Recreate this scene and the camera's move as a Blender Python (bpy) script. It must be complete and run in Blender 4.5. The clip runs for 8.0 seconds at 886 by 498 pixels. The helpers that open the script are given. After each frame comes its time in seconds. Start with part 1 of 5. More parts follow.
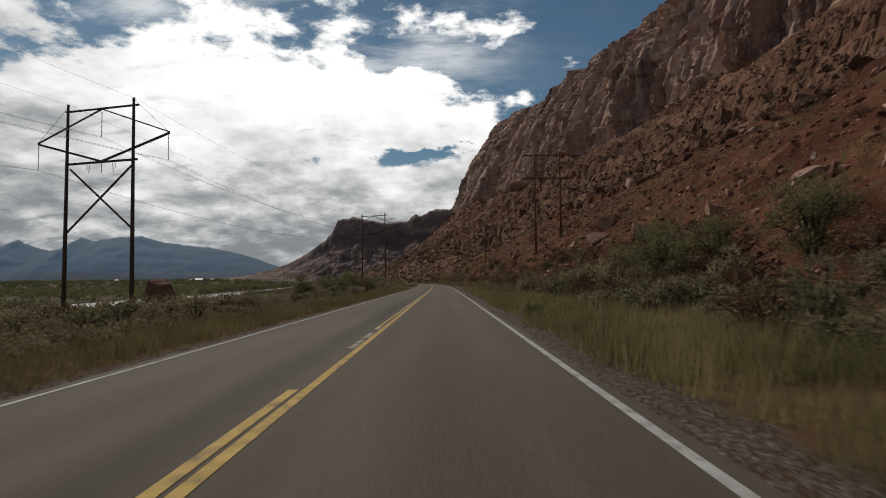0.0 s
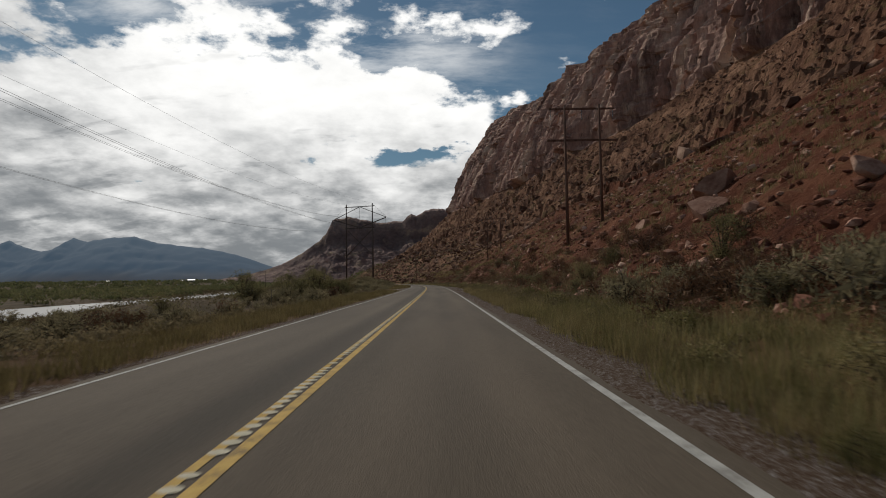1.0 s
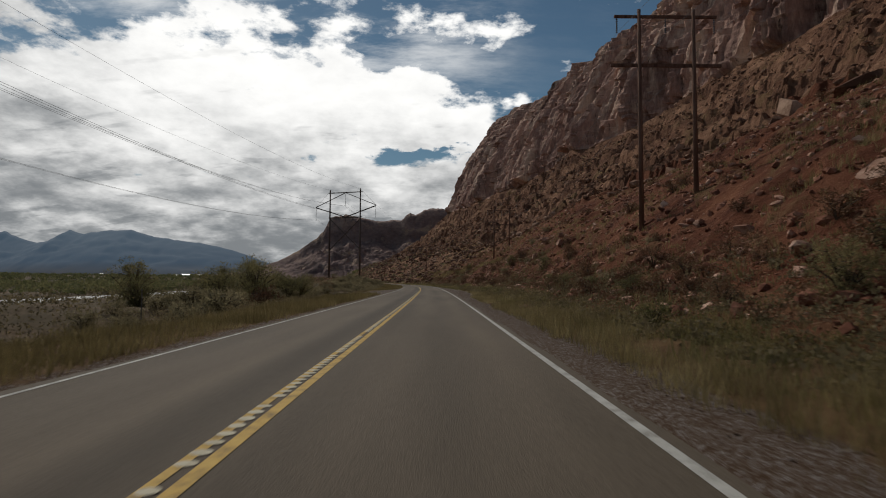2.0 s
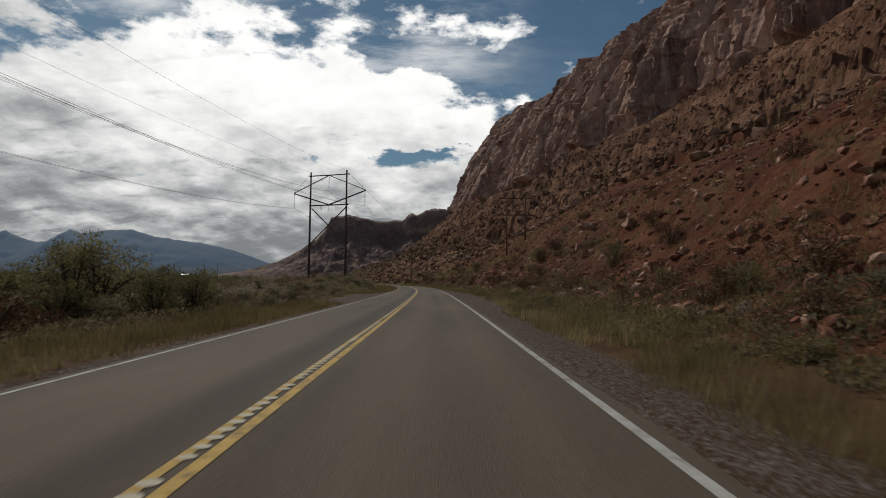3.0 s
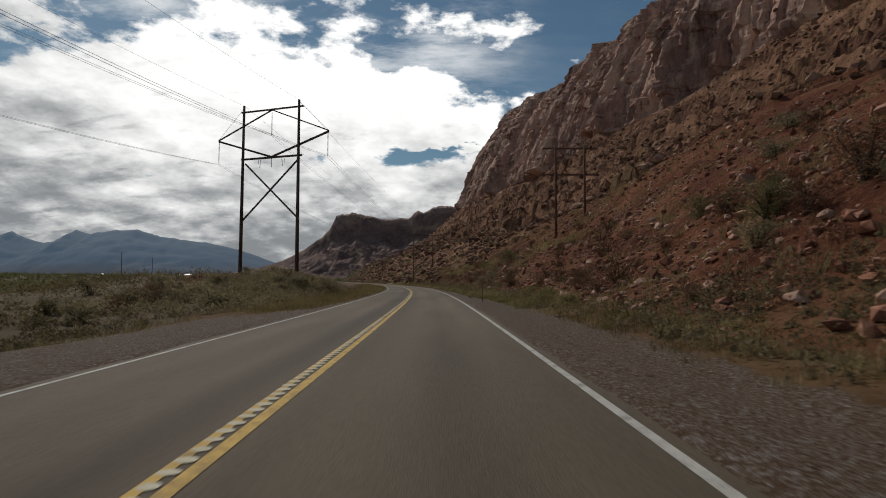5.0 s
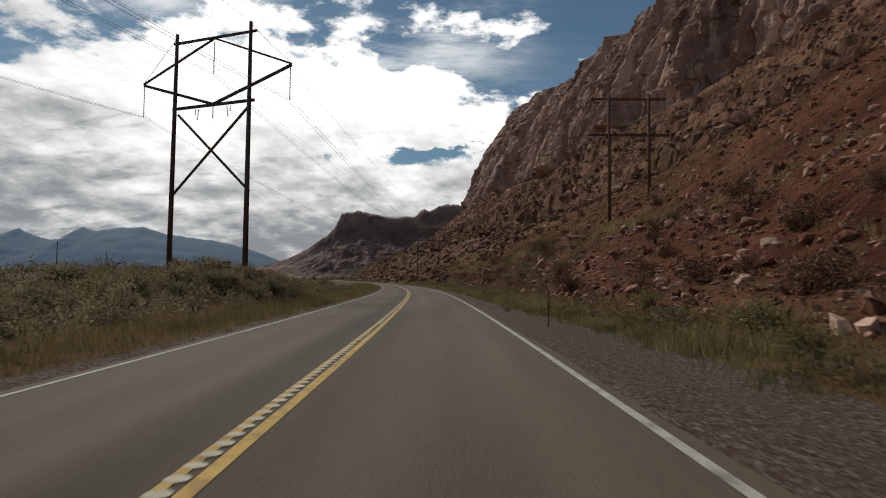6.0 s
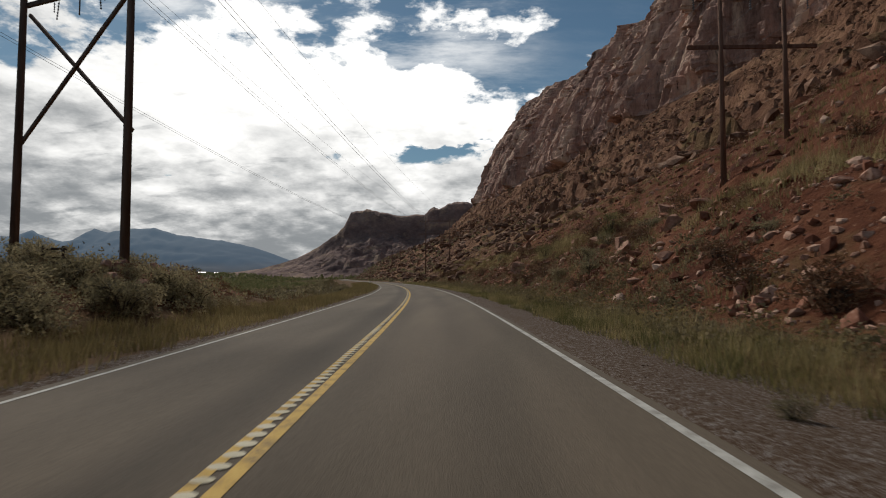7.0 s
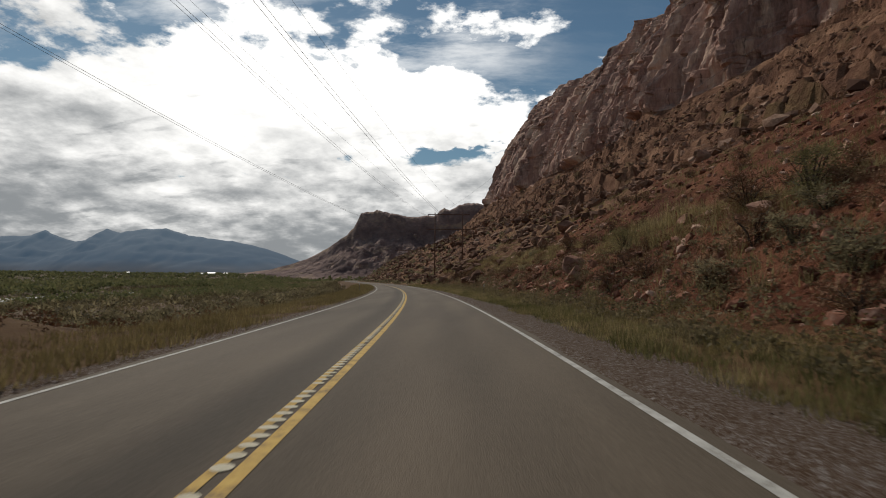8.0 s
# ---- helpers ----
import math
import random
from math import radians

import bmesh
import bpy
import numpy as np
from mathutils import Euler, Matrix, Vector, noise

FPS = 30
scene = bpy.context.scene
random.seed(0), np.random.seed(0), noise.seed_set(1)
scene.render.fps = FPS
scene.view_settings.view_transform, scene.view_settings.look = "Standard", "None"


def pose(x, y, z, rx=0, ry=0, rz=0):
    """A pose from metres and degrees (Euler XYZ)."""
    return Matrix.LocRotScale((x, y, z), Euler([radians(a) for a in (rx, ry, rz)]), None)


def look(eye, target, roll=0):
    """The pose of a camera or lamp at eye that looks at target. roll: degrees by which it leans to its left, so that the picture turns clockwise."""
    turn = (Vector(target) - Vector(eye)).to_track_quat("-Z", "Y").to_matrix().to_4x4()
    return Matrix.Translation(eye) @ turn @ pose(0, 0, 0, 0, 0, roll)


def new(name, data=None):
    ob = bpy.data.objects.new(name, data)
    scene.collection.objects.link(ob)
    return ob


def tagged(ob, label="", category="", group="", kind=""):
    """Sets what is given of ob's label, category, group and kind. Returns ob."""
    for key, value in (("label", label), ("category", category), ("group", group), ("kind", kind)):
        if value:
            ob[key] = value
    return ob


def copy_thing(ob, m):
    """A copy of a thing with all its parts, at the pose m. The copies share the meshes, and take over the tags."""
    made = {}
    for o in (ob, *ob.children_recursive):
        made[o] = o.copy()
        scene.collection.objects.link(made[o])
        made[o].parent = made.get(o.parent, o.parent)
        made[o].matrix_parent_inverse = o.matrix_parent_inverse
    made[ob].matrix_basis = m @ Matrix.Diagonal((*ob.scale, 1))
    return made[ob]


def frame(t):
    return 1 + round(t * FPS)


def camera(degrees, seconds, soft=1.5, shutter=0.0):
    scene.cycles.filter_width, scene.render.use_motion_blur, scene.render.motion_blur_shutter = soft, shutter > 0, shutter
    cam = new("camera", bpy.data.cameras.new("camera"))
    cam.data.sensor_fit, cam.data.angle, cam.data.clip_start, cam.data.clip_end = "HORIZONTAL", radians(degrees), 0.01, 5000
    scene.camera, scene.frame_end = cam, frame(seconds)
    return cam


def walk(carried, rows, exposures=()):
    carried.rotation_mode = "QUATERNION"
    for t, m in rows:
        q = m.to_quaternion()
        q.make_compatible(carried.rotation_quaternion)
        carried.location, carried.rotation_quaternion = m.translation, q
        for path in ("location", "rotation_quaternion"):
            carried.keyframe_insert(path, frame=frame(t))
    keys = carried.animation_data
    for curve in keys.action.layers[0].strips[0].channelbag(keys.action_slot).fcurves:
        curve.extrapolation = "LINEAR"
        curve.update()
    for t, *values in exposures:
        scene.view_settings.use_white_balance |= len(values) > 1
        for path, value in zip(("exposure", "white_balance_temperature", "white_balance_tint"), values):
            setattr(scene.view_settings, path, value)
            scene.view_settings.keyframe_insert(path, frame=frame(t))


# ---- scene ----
cam = camera(75.1, 8.0, soft=1.0, shutter=0.1)
# seconds, eye x, y, z, heading to the right, tilt up, roll (degrees)
PATH = [
    (0.0, -0.04, -0.00, 1.47, -0.22, 3.14, -0.84),
    (0.5, -0.19, 13.27, 1.46, 0.03, 3.14, -0.67),
    (1.0, -0.27, 26.47, 1.47, 0.19, 3.16, -0.96),
    (1.5, -0.30, 39.32, 1.48, 0.30, 3.15, -0.35),
    (2.8, -0.45, 72.86, 1.47, 0.30, 3.32, 0.74),
    (3.0, -0.47, 77.98, 1.47, 0.18, 3.30, 0.53),
    (3.5, -0.60, 90.67, 1.49, 0.12, 3.18, 0.10),
    (4.0, -0.74, 103.03, 1.46, -0.03, 3.15, -0.26),
    (4.5, -0.88, 114.92, 1.46, -0.23, 3.22, 0.04),
    (5.8, -1.67, 145.08, 1.47, -0.98, 3.07, 0.43),
    (6.0, -1.82, 149.67, 1.47, -1.11, 3.08, 0.55),
    (6.5, -2.23, 161.01, 1.46, -1.57, 3.12, 0.54),
    (7.0, -2.73, 171.99, 1.47, -2.10, 2.90, 0.06),
    (7.5, -3.27, 182.99, 1.47, -2.48, 2.72, -0.14),
    (8.0, -3.86, 193.99, 1.47, -3.13, 3.08, 0.40),
]


def eye_pose(x, y, z, heading, tilt, roll):
    h, p = radians(heading), radians(tilt)
    way = Vector((math.sin(h) * math.cos(p), math.cos(h) * math.cos(p), math.sin(p)))
    return look((x, y, z), Vector((x, y, z)) + way * 10, roll)


walk(cam, [(r[0], eye_pose(*r[1:])) for r in PATH], exposures=[(0, -0.54, 6500, 9), (1.5, -0.64, 6500, 9), (3.5, -0.64, 6500, 9), (4.5, -0.54, 6500, 9), (6.5, -0.34, 6550, 9), (8.0, -0.30, 6600, 9)])
# ---------------- sky and light ----------------
SUN_AZ, SUN_EL = radians(-33), radians(43)     # ahead and to the left, behind thin cloud
world = bpy.data.worlds.new("sky")
scene.world = world
world.use_nodes = True
wt = world.node_tree
wt.nodes.clear()


def wmath(op, a, b=None, clamp=False):
    n = wt.nodes.new("ShaderNodeMath")
    n.operation, n.use_clamp = op, clamp
    for i, s in enumerate((a, b)):
        if s is None:
            continue
        if isinstance(s, (int, float)):
            n.inputs[i].default_value = s
        else:
            wt.links.new(s, n.inputs[i])
    return n.outputs[0]


def wramp(src, lo, hi, a=0.0, b=1.0, smooth=True):
    n = wt.nodes.new("ShaderNodeMapRange")
    n.interpolation_type = "SMOOTHSTEP" if smooth else "LINEAR"
    wt.links.new(src, n.inputs[0])
    for i, v in zip((1, 2, 3, 4), (lo, hi, a, b)):
        n.inputs[i].default_value = v
    return n.outputs[0]


def wnoise(vec, scale, detail, rough, seed):
    n = wt.nodes.new("ShaderNodeTexNoise")
    n.noise_dimensions = "4D"
    n.inputs["W"].default_value = seed
    n.inputs["Scale"].default_value, n.inputs["Detail"].default_value = scale, detail
    n.inputs["Roughness"].default_value = rough
    wt.links.new(vec, n.inputs["Vector"])
    return n.outputs["Fac"]


def wmix(fac, a, b):
    n = wt.nodes.new("ShaderNodeMix")
    n.data_type = "RGBA"
    for s, i in ((fac, 0), (a, 6), (b, 7)):
        if isinstance(s, tuple):
            n.inputs[i].default_value = (*s, 1)
        elif isinstance(s, float):
            n.inputs[i].default_value = s
        else:
            wt.links.new(s, n.inputs[i])
    return n.outputs[2]


sky = wt.nodes.new("ShaderNodeTexSky")
sky.sky_type, sky.sun_disc = "NISHITA", False
sky.sun_elevation, sky.sun_rotation = SUN_EL, SUN_AZ
sky.ozone_density, sky.dust_density = 2.0, 0.3
tc = wt.nodes.new("ShaderNodeTexCoord")
sep = wt.nodes.new("ShaderNodeSeparateXYZ")
wt.links.new(tc.outputs["Generated"], sep.inputs[0])
dx, dy, dz = sep.outputs
up = wmath("MAXIMUM", wmath("ADD", dz, 0.30), 0.1)
comb = wt.nodes.new("ShaderNodeCombineXYZ")
wt.links.new(wmath("DIVIDE", dx, up), comb.inputs[0])
wt.links.new(wmath("DIVIDE", dy, up), comb.inputs[1])
wt.links.new(wmath("MULTIPLY", dz, 1.5), comb.inputs[2])
flat = comb.outputs[0]
shift = wt.nodes.new("ShaderNodeVectorMath")     # the same field a little nearer to the sun
shift.operation = "MULTIPLY"
wt.links.new(flat, shift.inputs[0])
shift.inputs[1].default_value = (0.955, 0.955, 1.0)
sunward = shift.outputs[0]
big = wnoise(flat, 0.9, 2.0, 0.5, 3.1)
mid = wnoise(flat, 5.2, 9.0, 0.60, 7.7)
mid_up = wnoise(sunward, 5.2, 9.0, 0.60, 7.7)
fine = wnoise(flat, 14.0, 6.0, 0.62, 1.3)
shade = wnoise(flat, 2.9, 6.0, 0.58, 12.4)
wide = wt.nodes.new("ShaderNodeVectorMath")      # drawn out along the horizon
wide.operation = "MULTIPLY"
wt.links.new(flat, wide.inputs[0])
wide.inputs[1].default_value = (0.8, 2.2, 1.0)
fleck = wnoise(wide.outputs[0], 5.5, 4.0, 0.55, 21.7)
wisp = wnoise(wide.outputs[0], 3.2, 8.0, 0.62, 33.3)
# the cloud bank lies low and to the left; it thins out upwards and to the right
ahead = wmath("MAXIMUM", dy, 0.15)
az, el = wmath("DIVIDE", dx, ahead), wmath("DIVIDE", dz, ahead)
bank_r = wramp(wmath("ADD", az, wmath("MULTIPLY", mid, 0.16)), 0.12, 0.21, 1.0, 0.0)
slope_r = wmath("MULTIPLY", wmath("MAXIMUM", wmath("ADD", az, 0.22), 0.0), 0.27)
slope_l = wmath("MULTIPLY", wmath("MAXIMUM", wmath("MULTIPLY", wmath("ADD", az, 0.48), -1.0), 0.0), 0.05)
top = wmath("ADD", el, wmath("ADD", slope_r, slope_l))
bank_t = wramp(top, 0.345, 0.455, 1.0, 0.0)
bank = wmath("MULTIPLY", bank_r, bank_t)
cover = wmath("ADD", wmath("MULTIPLY", big, 0.10), wmath("ADD", wmath("MULTIPLY", mid, 0.80), wmath("MULTIPLY", fine, 0.34)))
cover = wmath("ADD", cover, wmath("MULTIPLY", bank, 0.235))
cover = wmath("ADD", cover, wramp(el, 0.05, 0.20, 0.10, 0.0))
streaks = wmath("MULTIPLY", wramp(el, 0.28, 0.40, 0.0, 0.05), wramp(az, -0.10, 0.12, 1.0, -0.3))
cover = wmath("ADD", cover, streaks)
cover = wmath("ADD", cover, wramp(dy, -0.45, 0.25, -0.12, 0.0))     # the cloud thins out away from the sun
# a long slit of blue between the cloud layers
slit_el = wmath("ABSOLUTE", wmath("SUBTRACT", wmath("ADD", el, wmath("MULTIPLY", fine, 0.07)), 0.250))
slit_az = wmath("ABSOLUTE", wmath("ADD", az, 0.035))
cover = wmath("SUBTRACT", cover, wmath("MULTIPLY", wramp(slit_el, 0.0, 0.030, 0.22, 0.0), wramp(slit_az, 0.0, 0.17, 1.0, 0.0)))
mask = wramp(cover, 0.65, 0.755)
veil = wmath("MULTIPLY", wramp(wisp, 0.44, 0.70, 0.0, 0.62), wmath("MULTIPLY", wramp(el, 0.26, 0.42), wramp(az, -0.02, 0.20, 1.0, 0.05)))
mask = wmath("MAXIMUM", mask, veil)
# undersides are grey, sunward rims white; far cloud and cloud away from the sun is greyer
relief = wmath("MULTIPLY", wmath("SUBTRACT", mid_up, mid), 3.2)
lump = wmath("SUBTRACT", wramp(shade, 0.38, 0.64), 0.5)
lump = wmath("ADD", wmath("MULTIPLY", lump, 1.1), relief)
lump = wmath("ADD", lump, wmath("MULTIPLY", wmath("SUBTRACT", fine, 0.5), 1.5))
low = wramp(el, 0.08, 0.34, 0.93, 0.06, False)
left = wramp(az, -0.78, -0.34, 0.64, 0.0)
thick = wmath("SUBTRACT", 1.0, wmath("MULTIPLY", wmath("SUBTRACT", 1.0, low), wmath("SUBTRACT", 1.0, left)))
grey = wmath("ADD", thick, wmath("MULTIPLY", lump, wmath("ADD", wmath("MULTIPLY", thick, 0.24), 0.17)))
grey = wmath("ADD", grey, wramp(fleck, 0.58, 0.70, 0.0, 0.22))
dot = wt.nodes.new("ShaderNodeVectorMath")       # away from the sun the cloud scatters less light forward
dot.operation = "DOT_PRODUCT"
wt.links.new(tc.outputs["Generated"], dot.inputs[0])
dot.inputs[1].default_value = (math.sin(SUN_AZ) * math.cos(SUN_EL), math.cos(SUN_AZ) * math.cos(SUN_EL), math.sin(SUN_EL))
grey = wmath("ADD", grey, wramp(dot.outputs["Value"], 0.2, 0.75, 0.35, 0.0))
grey = wramp(grey, -0.12, 1.25, 0.0, 0.95)
cloud = wmix(grey, (2.05, 2.03, 2.0), (0.33, 0.36, 0.39))
skyblue = wt.nodes.new("ShaderNodeVectorMath")
skyblue.operation = "MULTIPLY"
wt.links.new(sky.outputs[0], skyblue.inputs[0])
skyblue.inputs[1].default_value = (0.060, 0.072, 0.070)
col = wmix(mask, skyblue.outputs[0], cloud)
bg = wt.nodes.new("ShaderNodeBackground")
bg.inputs[1].default_value = 0.8
wt.links.new(col, bg.inputs[0])
wo = wt.nodes.new("ShaderNodeOutputWorld")
wt.links.new(bg.outputs[0], wo.inputs[0])

sun = new("sun", bpy.data.lights.new("sun", "SUN"))
sun.data.energy, sun.data.angle, sun.data.color = 2.7, radians(5), (1.0, 0.95, 0.87)
sun.matrix_world = look((0, 0, 0), (-math.sin(SUN_AZ) * math.cos(SUN_EL), -math.cos(SUN_AZ) * math.cos(SUN_EL), -math.sin(SUN_EL)))

# ---------------- materials ----------------


def material(name, colors, scale=1.0, rough=0.9, bump=0.3, bump_scale=None, stretch=(1, 1, 1), metal=0.0, vary=0.0, fine=None, coords="pos", bump_dist=0.05, translucent=0.0, patch=None, cracks=None):
    """A mottled surface: colours run over noise at two scales; vary: per-object and per-piece change of value."""
    m = bpy.data.materials.new(name)
    m.use_nodes = True
    nt = m.node_tree
    b = nt.nodes["Principled BSDF"]
    L = nt.links.new
    if coords == "pos":
        src = nt.nodes.new("ShaderNodeNewGeometry").outputs["Position"]
    else:
        src = nt.nodes.new("ShaderNodeTexCoord").outputs["Object"]
    mp = nt.nodes.new("ShaderNodeMapping")
    mp.inputs["Scale"].default_value = stretch
    L(src, mp.inputs[0])

    def nz(sc, det, ro=0.6):
        n = nt.nodes.new("ShaderNodeTexNoise")
        n.inputs["Scale"].default_value, n.inputs["Detail"].default_value, n.inputs["Roughness"].default_value = sc, det, ro
        L(mp.outputs[0], n.inputs["Vector"])
        return n.outputs["Fac"]

    n1, n2 = nz(scale, 6), nz(fine or scale * 9, 5, 0.65)
    mix = nt.nodes.new("ShaderNodeMath")
    mix.operation = "MULTIPLY_ADD"
    L(n2, mix.inputs[0])
    mix.inputs[1].default_value = 0.45
    sub = nt.nodes.new("ShaderNodeMath")
    sub.operation = "SUBTRACT"
    L(n1, sub.inputs[0])
    sub.inputs[1].default_value = 0.225
    L(sub.outputs[0], mix.inputs[2])
    val = mix.outputs[0]
    if vary:
        oi = nt.nodes.new("ShaderNodeObjectInfo").outputs["Random"]
        isl = nt.nodes.new("ShaderNodeNewGeometry").outputs["Random Per Island"]
        for s in (oi, isl):
            v = nt.nodes.new("ShaderNodeMath")
            v.operation = "MULTIPLY_ADD"
            L(s, v.inputs[0])
            v.inputs[1].default_value = vary
            L(val, v.inputs[2])
            val = v.outputs[0]
        v = nt.nodes.new("ShaderNodeMath")
        v.operation = "SUBTRACT"
        L(val, v.inputs[0])
        v.inputs[1].default_value = vary
        val = v.outputs[0]
    r = nt.nodes.new("ShaderNodeValToRGB")
    L(val, r.inputs[0])
    els = r.color_ramp.elements
    n = len(colors)
    for i, c in enumerate(colors):
        at = 0.28 + 0.44 * i / max(1, n - 1)
        e = els[i] if i < 2 else els.new(at)
        e.position, e.color = at, (*c, 1)
    col = r.outputs[0]

    def over(fac, lo, hi, colour):
        g = nt.nodes.new("ShaderNodeMapRange")
        g.inputs[1].default_value, g.inputs[2].default_value = lo, hi
        L(fac, g.inputs[0])
        mx = nt.nodes.new("ShaderNodeMix")
        mx.data_type = "RGBA"
        L(g.outputs[0], mx.inputs[0])
        L(col, mx.inputs[6])
        mx.inputs[7].default_value = (*colour, 1)
        return mx.outputs[2]

    if patch:
        col = over(nz(patch[1], 7, 0.7), patch[2], patch[2] + 0.12, patch[0])
    if cracks:
        col = over(nz(cracks[1], 4, 0.8), cracks[2], cracks[2] + 0.1, cracks[0])
    L(col, b.inputs["Base Color"])
    b.inputs["Roughness"].default_value, b.inputs["Metallic"].default_value = rough, metal
    b.inputs["Specular IOR Level"].default_value = 0.06 if rough >= 0.9 else 0.2
    if bump:
        bp = nt.nodes.new("ShaderNodeBump")
        bp.inputs["Strength"].default_value, bp.inputs["Distance"].default_value = bump, bump_dist
        L(nz(bump_scale or scale * 6, 8, 0.7), bp.inputs["Height"])
        L(bp.outputs[0], b.inputs["Normal"])
    if translucent:
        tr = nt.nodes.new("ShaderNodeBsdfTranslucent")
        L(r.outputs[0], tr.inputs[0])
        ms = nt.nodes.new("ShaderNodeMixShader")
        ms.inputs[0].default_value = translucent
        L(b.outputs[0], ms.inputs[1])
        L(tr.outputs[0], ms.inputs[2])
        L(ms.outputs[0], nt.nodes["Material Output"].inputs[0])
    return m


M_asphalt = material("asphalt", [(0.081, 0.062, 0.042), (0.118, 0.090, 0.063), (0.152, 0.116, 0.081)], 0.35, 0.85, 0.35, 60, (1, 0.12, 1), fine=25)


def add_wear(m, bands):
    """Oil and wheel wear along the lanes: (offset across the road, half width, change of value)."""
    nt = m.node_tree
    b = nt.nodes["Principled BSDF"]
    src = b.inputs["Base Color"].links[0].from_socket
    at = nt.nodes.new("ShaderNodeAttribute")
    at.attribute_name = "across"
    val = None
    for off, half, amt in bands:
        n = nt.nodes.new("ShaderNodeMath")
        n.operation = "SUBTRACT"
        nt.links.new(at.outputs["Fac"], n.inputs[0])
        n.inputs[1].default_value = off
        a = nt.nodes.new("ShaderNodeMath")
        a.operation = "ABSOLUTE"
        nt.links.new(n.outputs[0], a.inputs[0])
        r = nt.nodes.new("ShaderNodeMapRange")
        r.interpolation_type = "SMOOTHSTEP"
        for i, v in zip((1, 2, 3, 4), (0.0, half, amt, 0.0)):
            r.inputs[i].default_value = v
        nt.links.new(a.outputs[0], r.inputs[0])
        if val is None:
            val = r.outputs[0]
        else:
            s_ = nt.nodes.new("ShaderNodeMath")
            nt.links.new(val, s_.inputs[0])
            nt.links.new(r.outputs[0], s_.inputs[1])
            val = s_.outputs[0]
    s_ = nt.nodes.new("ShaderNodeMath")
    s_.inputs[1].default_value = 1.0
    nt.links.new(val, s_.inputs[0])
    sc = nt.nodes.new("ShaderNodeVectorMath")
    sc.operation = "SCALE"
    nt.links.new(src, sc.inputs[0])
    nt.links.new(s_.outputs[0], sc.inputs[3])
    nt.links.new(sc.outputs[0], b.inputs["Base Color"])


add_wear(M_asphalt, [(-4.65, 0.75, -0.36), (-0.95, 0.6, 0.10), (-2.75, 0.6, 0.08), (-1.85, 0.5, -0.08), (-3.55, 0.4, -0.12), (-5.4, 0.5, 0.08), (-6.7, 0.5, 0.08)])
M_pebble = material("grey_gravel_stones", [(0.038, 0.023, 0.015), (0.072, 0.044, 0.029), (0.150, 0.102, 0.070)], 3.0, 0.9, 0.3, 30, vary=0.4)
M_white = material("white_road_paint", [(0.202, 0.184, 0.158), (0.442, 0.423, 0.379), (0.570, 0.552, 0.505)], 3.0, 0.7, 0.2, 60)
M_yellow = material("yellow_road_paint", [(0.20, 0.13, 0.05), (0.52, 0.32, 0.06), (0.62, 0.40, 0.09)], 3.5, 0.7, 0.2, 60)
# pale tone puts the glare off the painted rumble grooves into their colour
M_groove_glare = material("groove_painted_glare", [(0.499, 0.432, 0.299), (0.682, 0.624, 0.476)], 4.0, 0.8, 0.3, 40)
M_verge = material("dry_verge_soil", [(0.062, 0.033, 0.018), (0.109, 0.062, 0.031), (0.156, 0.096, 0.046)], 0.4, 0.95, 0.7, 9, fine=5)


def gravelled(m, colours, name):
    """Mixes loose gravel into a soil where the point attribute of that name is high, along a ragged line."""
    nt = m.node_tree
    L = nt.links.new
    b = nt.nodes["Principled BSDF"]
    src = b.inputs["Base Color"].links[0].from_socket
    at = nt.nodes.new("ShaderNodeAttribute")
    at.attribute_name = name
    pos = nt.nodes.new("ShaderNodeNewGeometry").outputs["Position"]
    fac = []
    for sc, det in ((1.3, 7), (14.0, 5), (55.0, 3)):
        n = nt.nodes.new("ShaderNodeTexNoise")
        n.inputs["Scale"].default_value, n.inputs["Detail"].default_value, n.inputs["Roughness"].default_value = sc, det, 0.68
        L(pos, n.inputs["Vector"])
        fac.append(n.outputs[0])
    ramp = nt.nodes.new("ShaderNodeValToRGB")
    mean = nt.nodes.new("ShaderNodeMix")
    mean.inputs[0].default_value = 0.55
    L(fac[1], mean.inputs[2])
    L(fac[2], mean.inputs[3])
    L(mean.outputs[0], ramp.inputs[0])
    for e, at_, c in zip((ramp.color_ramp.elements[0], ramp.color_ramp.elements[1], ramp.color_ramp.elements.new(0.5)), (0.36, 0.66, 0.5), (colours[0], colours[2], colours[1])):
        e.position, e.color = at_, (*c, 1)
    ad = nt.nodes.new("ShaderNodeMath")
    ad.operation = "MULTIPLY_ADD"
    L(fac[0], ad.inputs[0])
    ad.inputs[1].default_value = 1.5
    L(at.outputs["Fac"], ad.inputs[2])
    r = nt.nodes.new("ShaderNodeMapRange")
    r.inputs[1].default_value, r.inputs[2].default_value = 1.13, 1.37
    L(ad.outputs[0], r.inputs[0])
    mx = nt.nodes.new("ShaderNodeMix")
    mx.data_type = "RGBA"
    L(r.outputs[0], mx.inputs[0])
    L(src, mx.inputs[6])
    L(ramp.outputs[0], mx.inputs[7])
    L(mx.outputs[2], b.inputs["Base Color"])


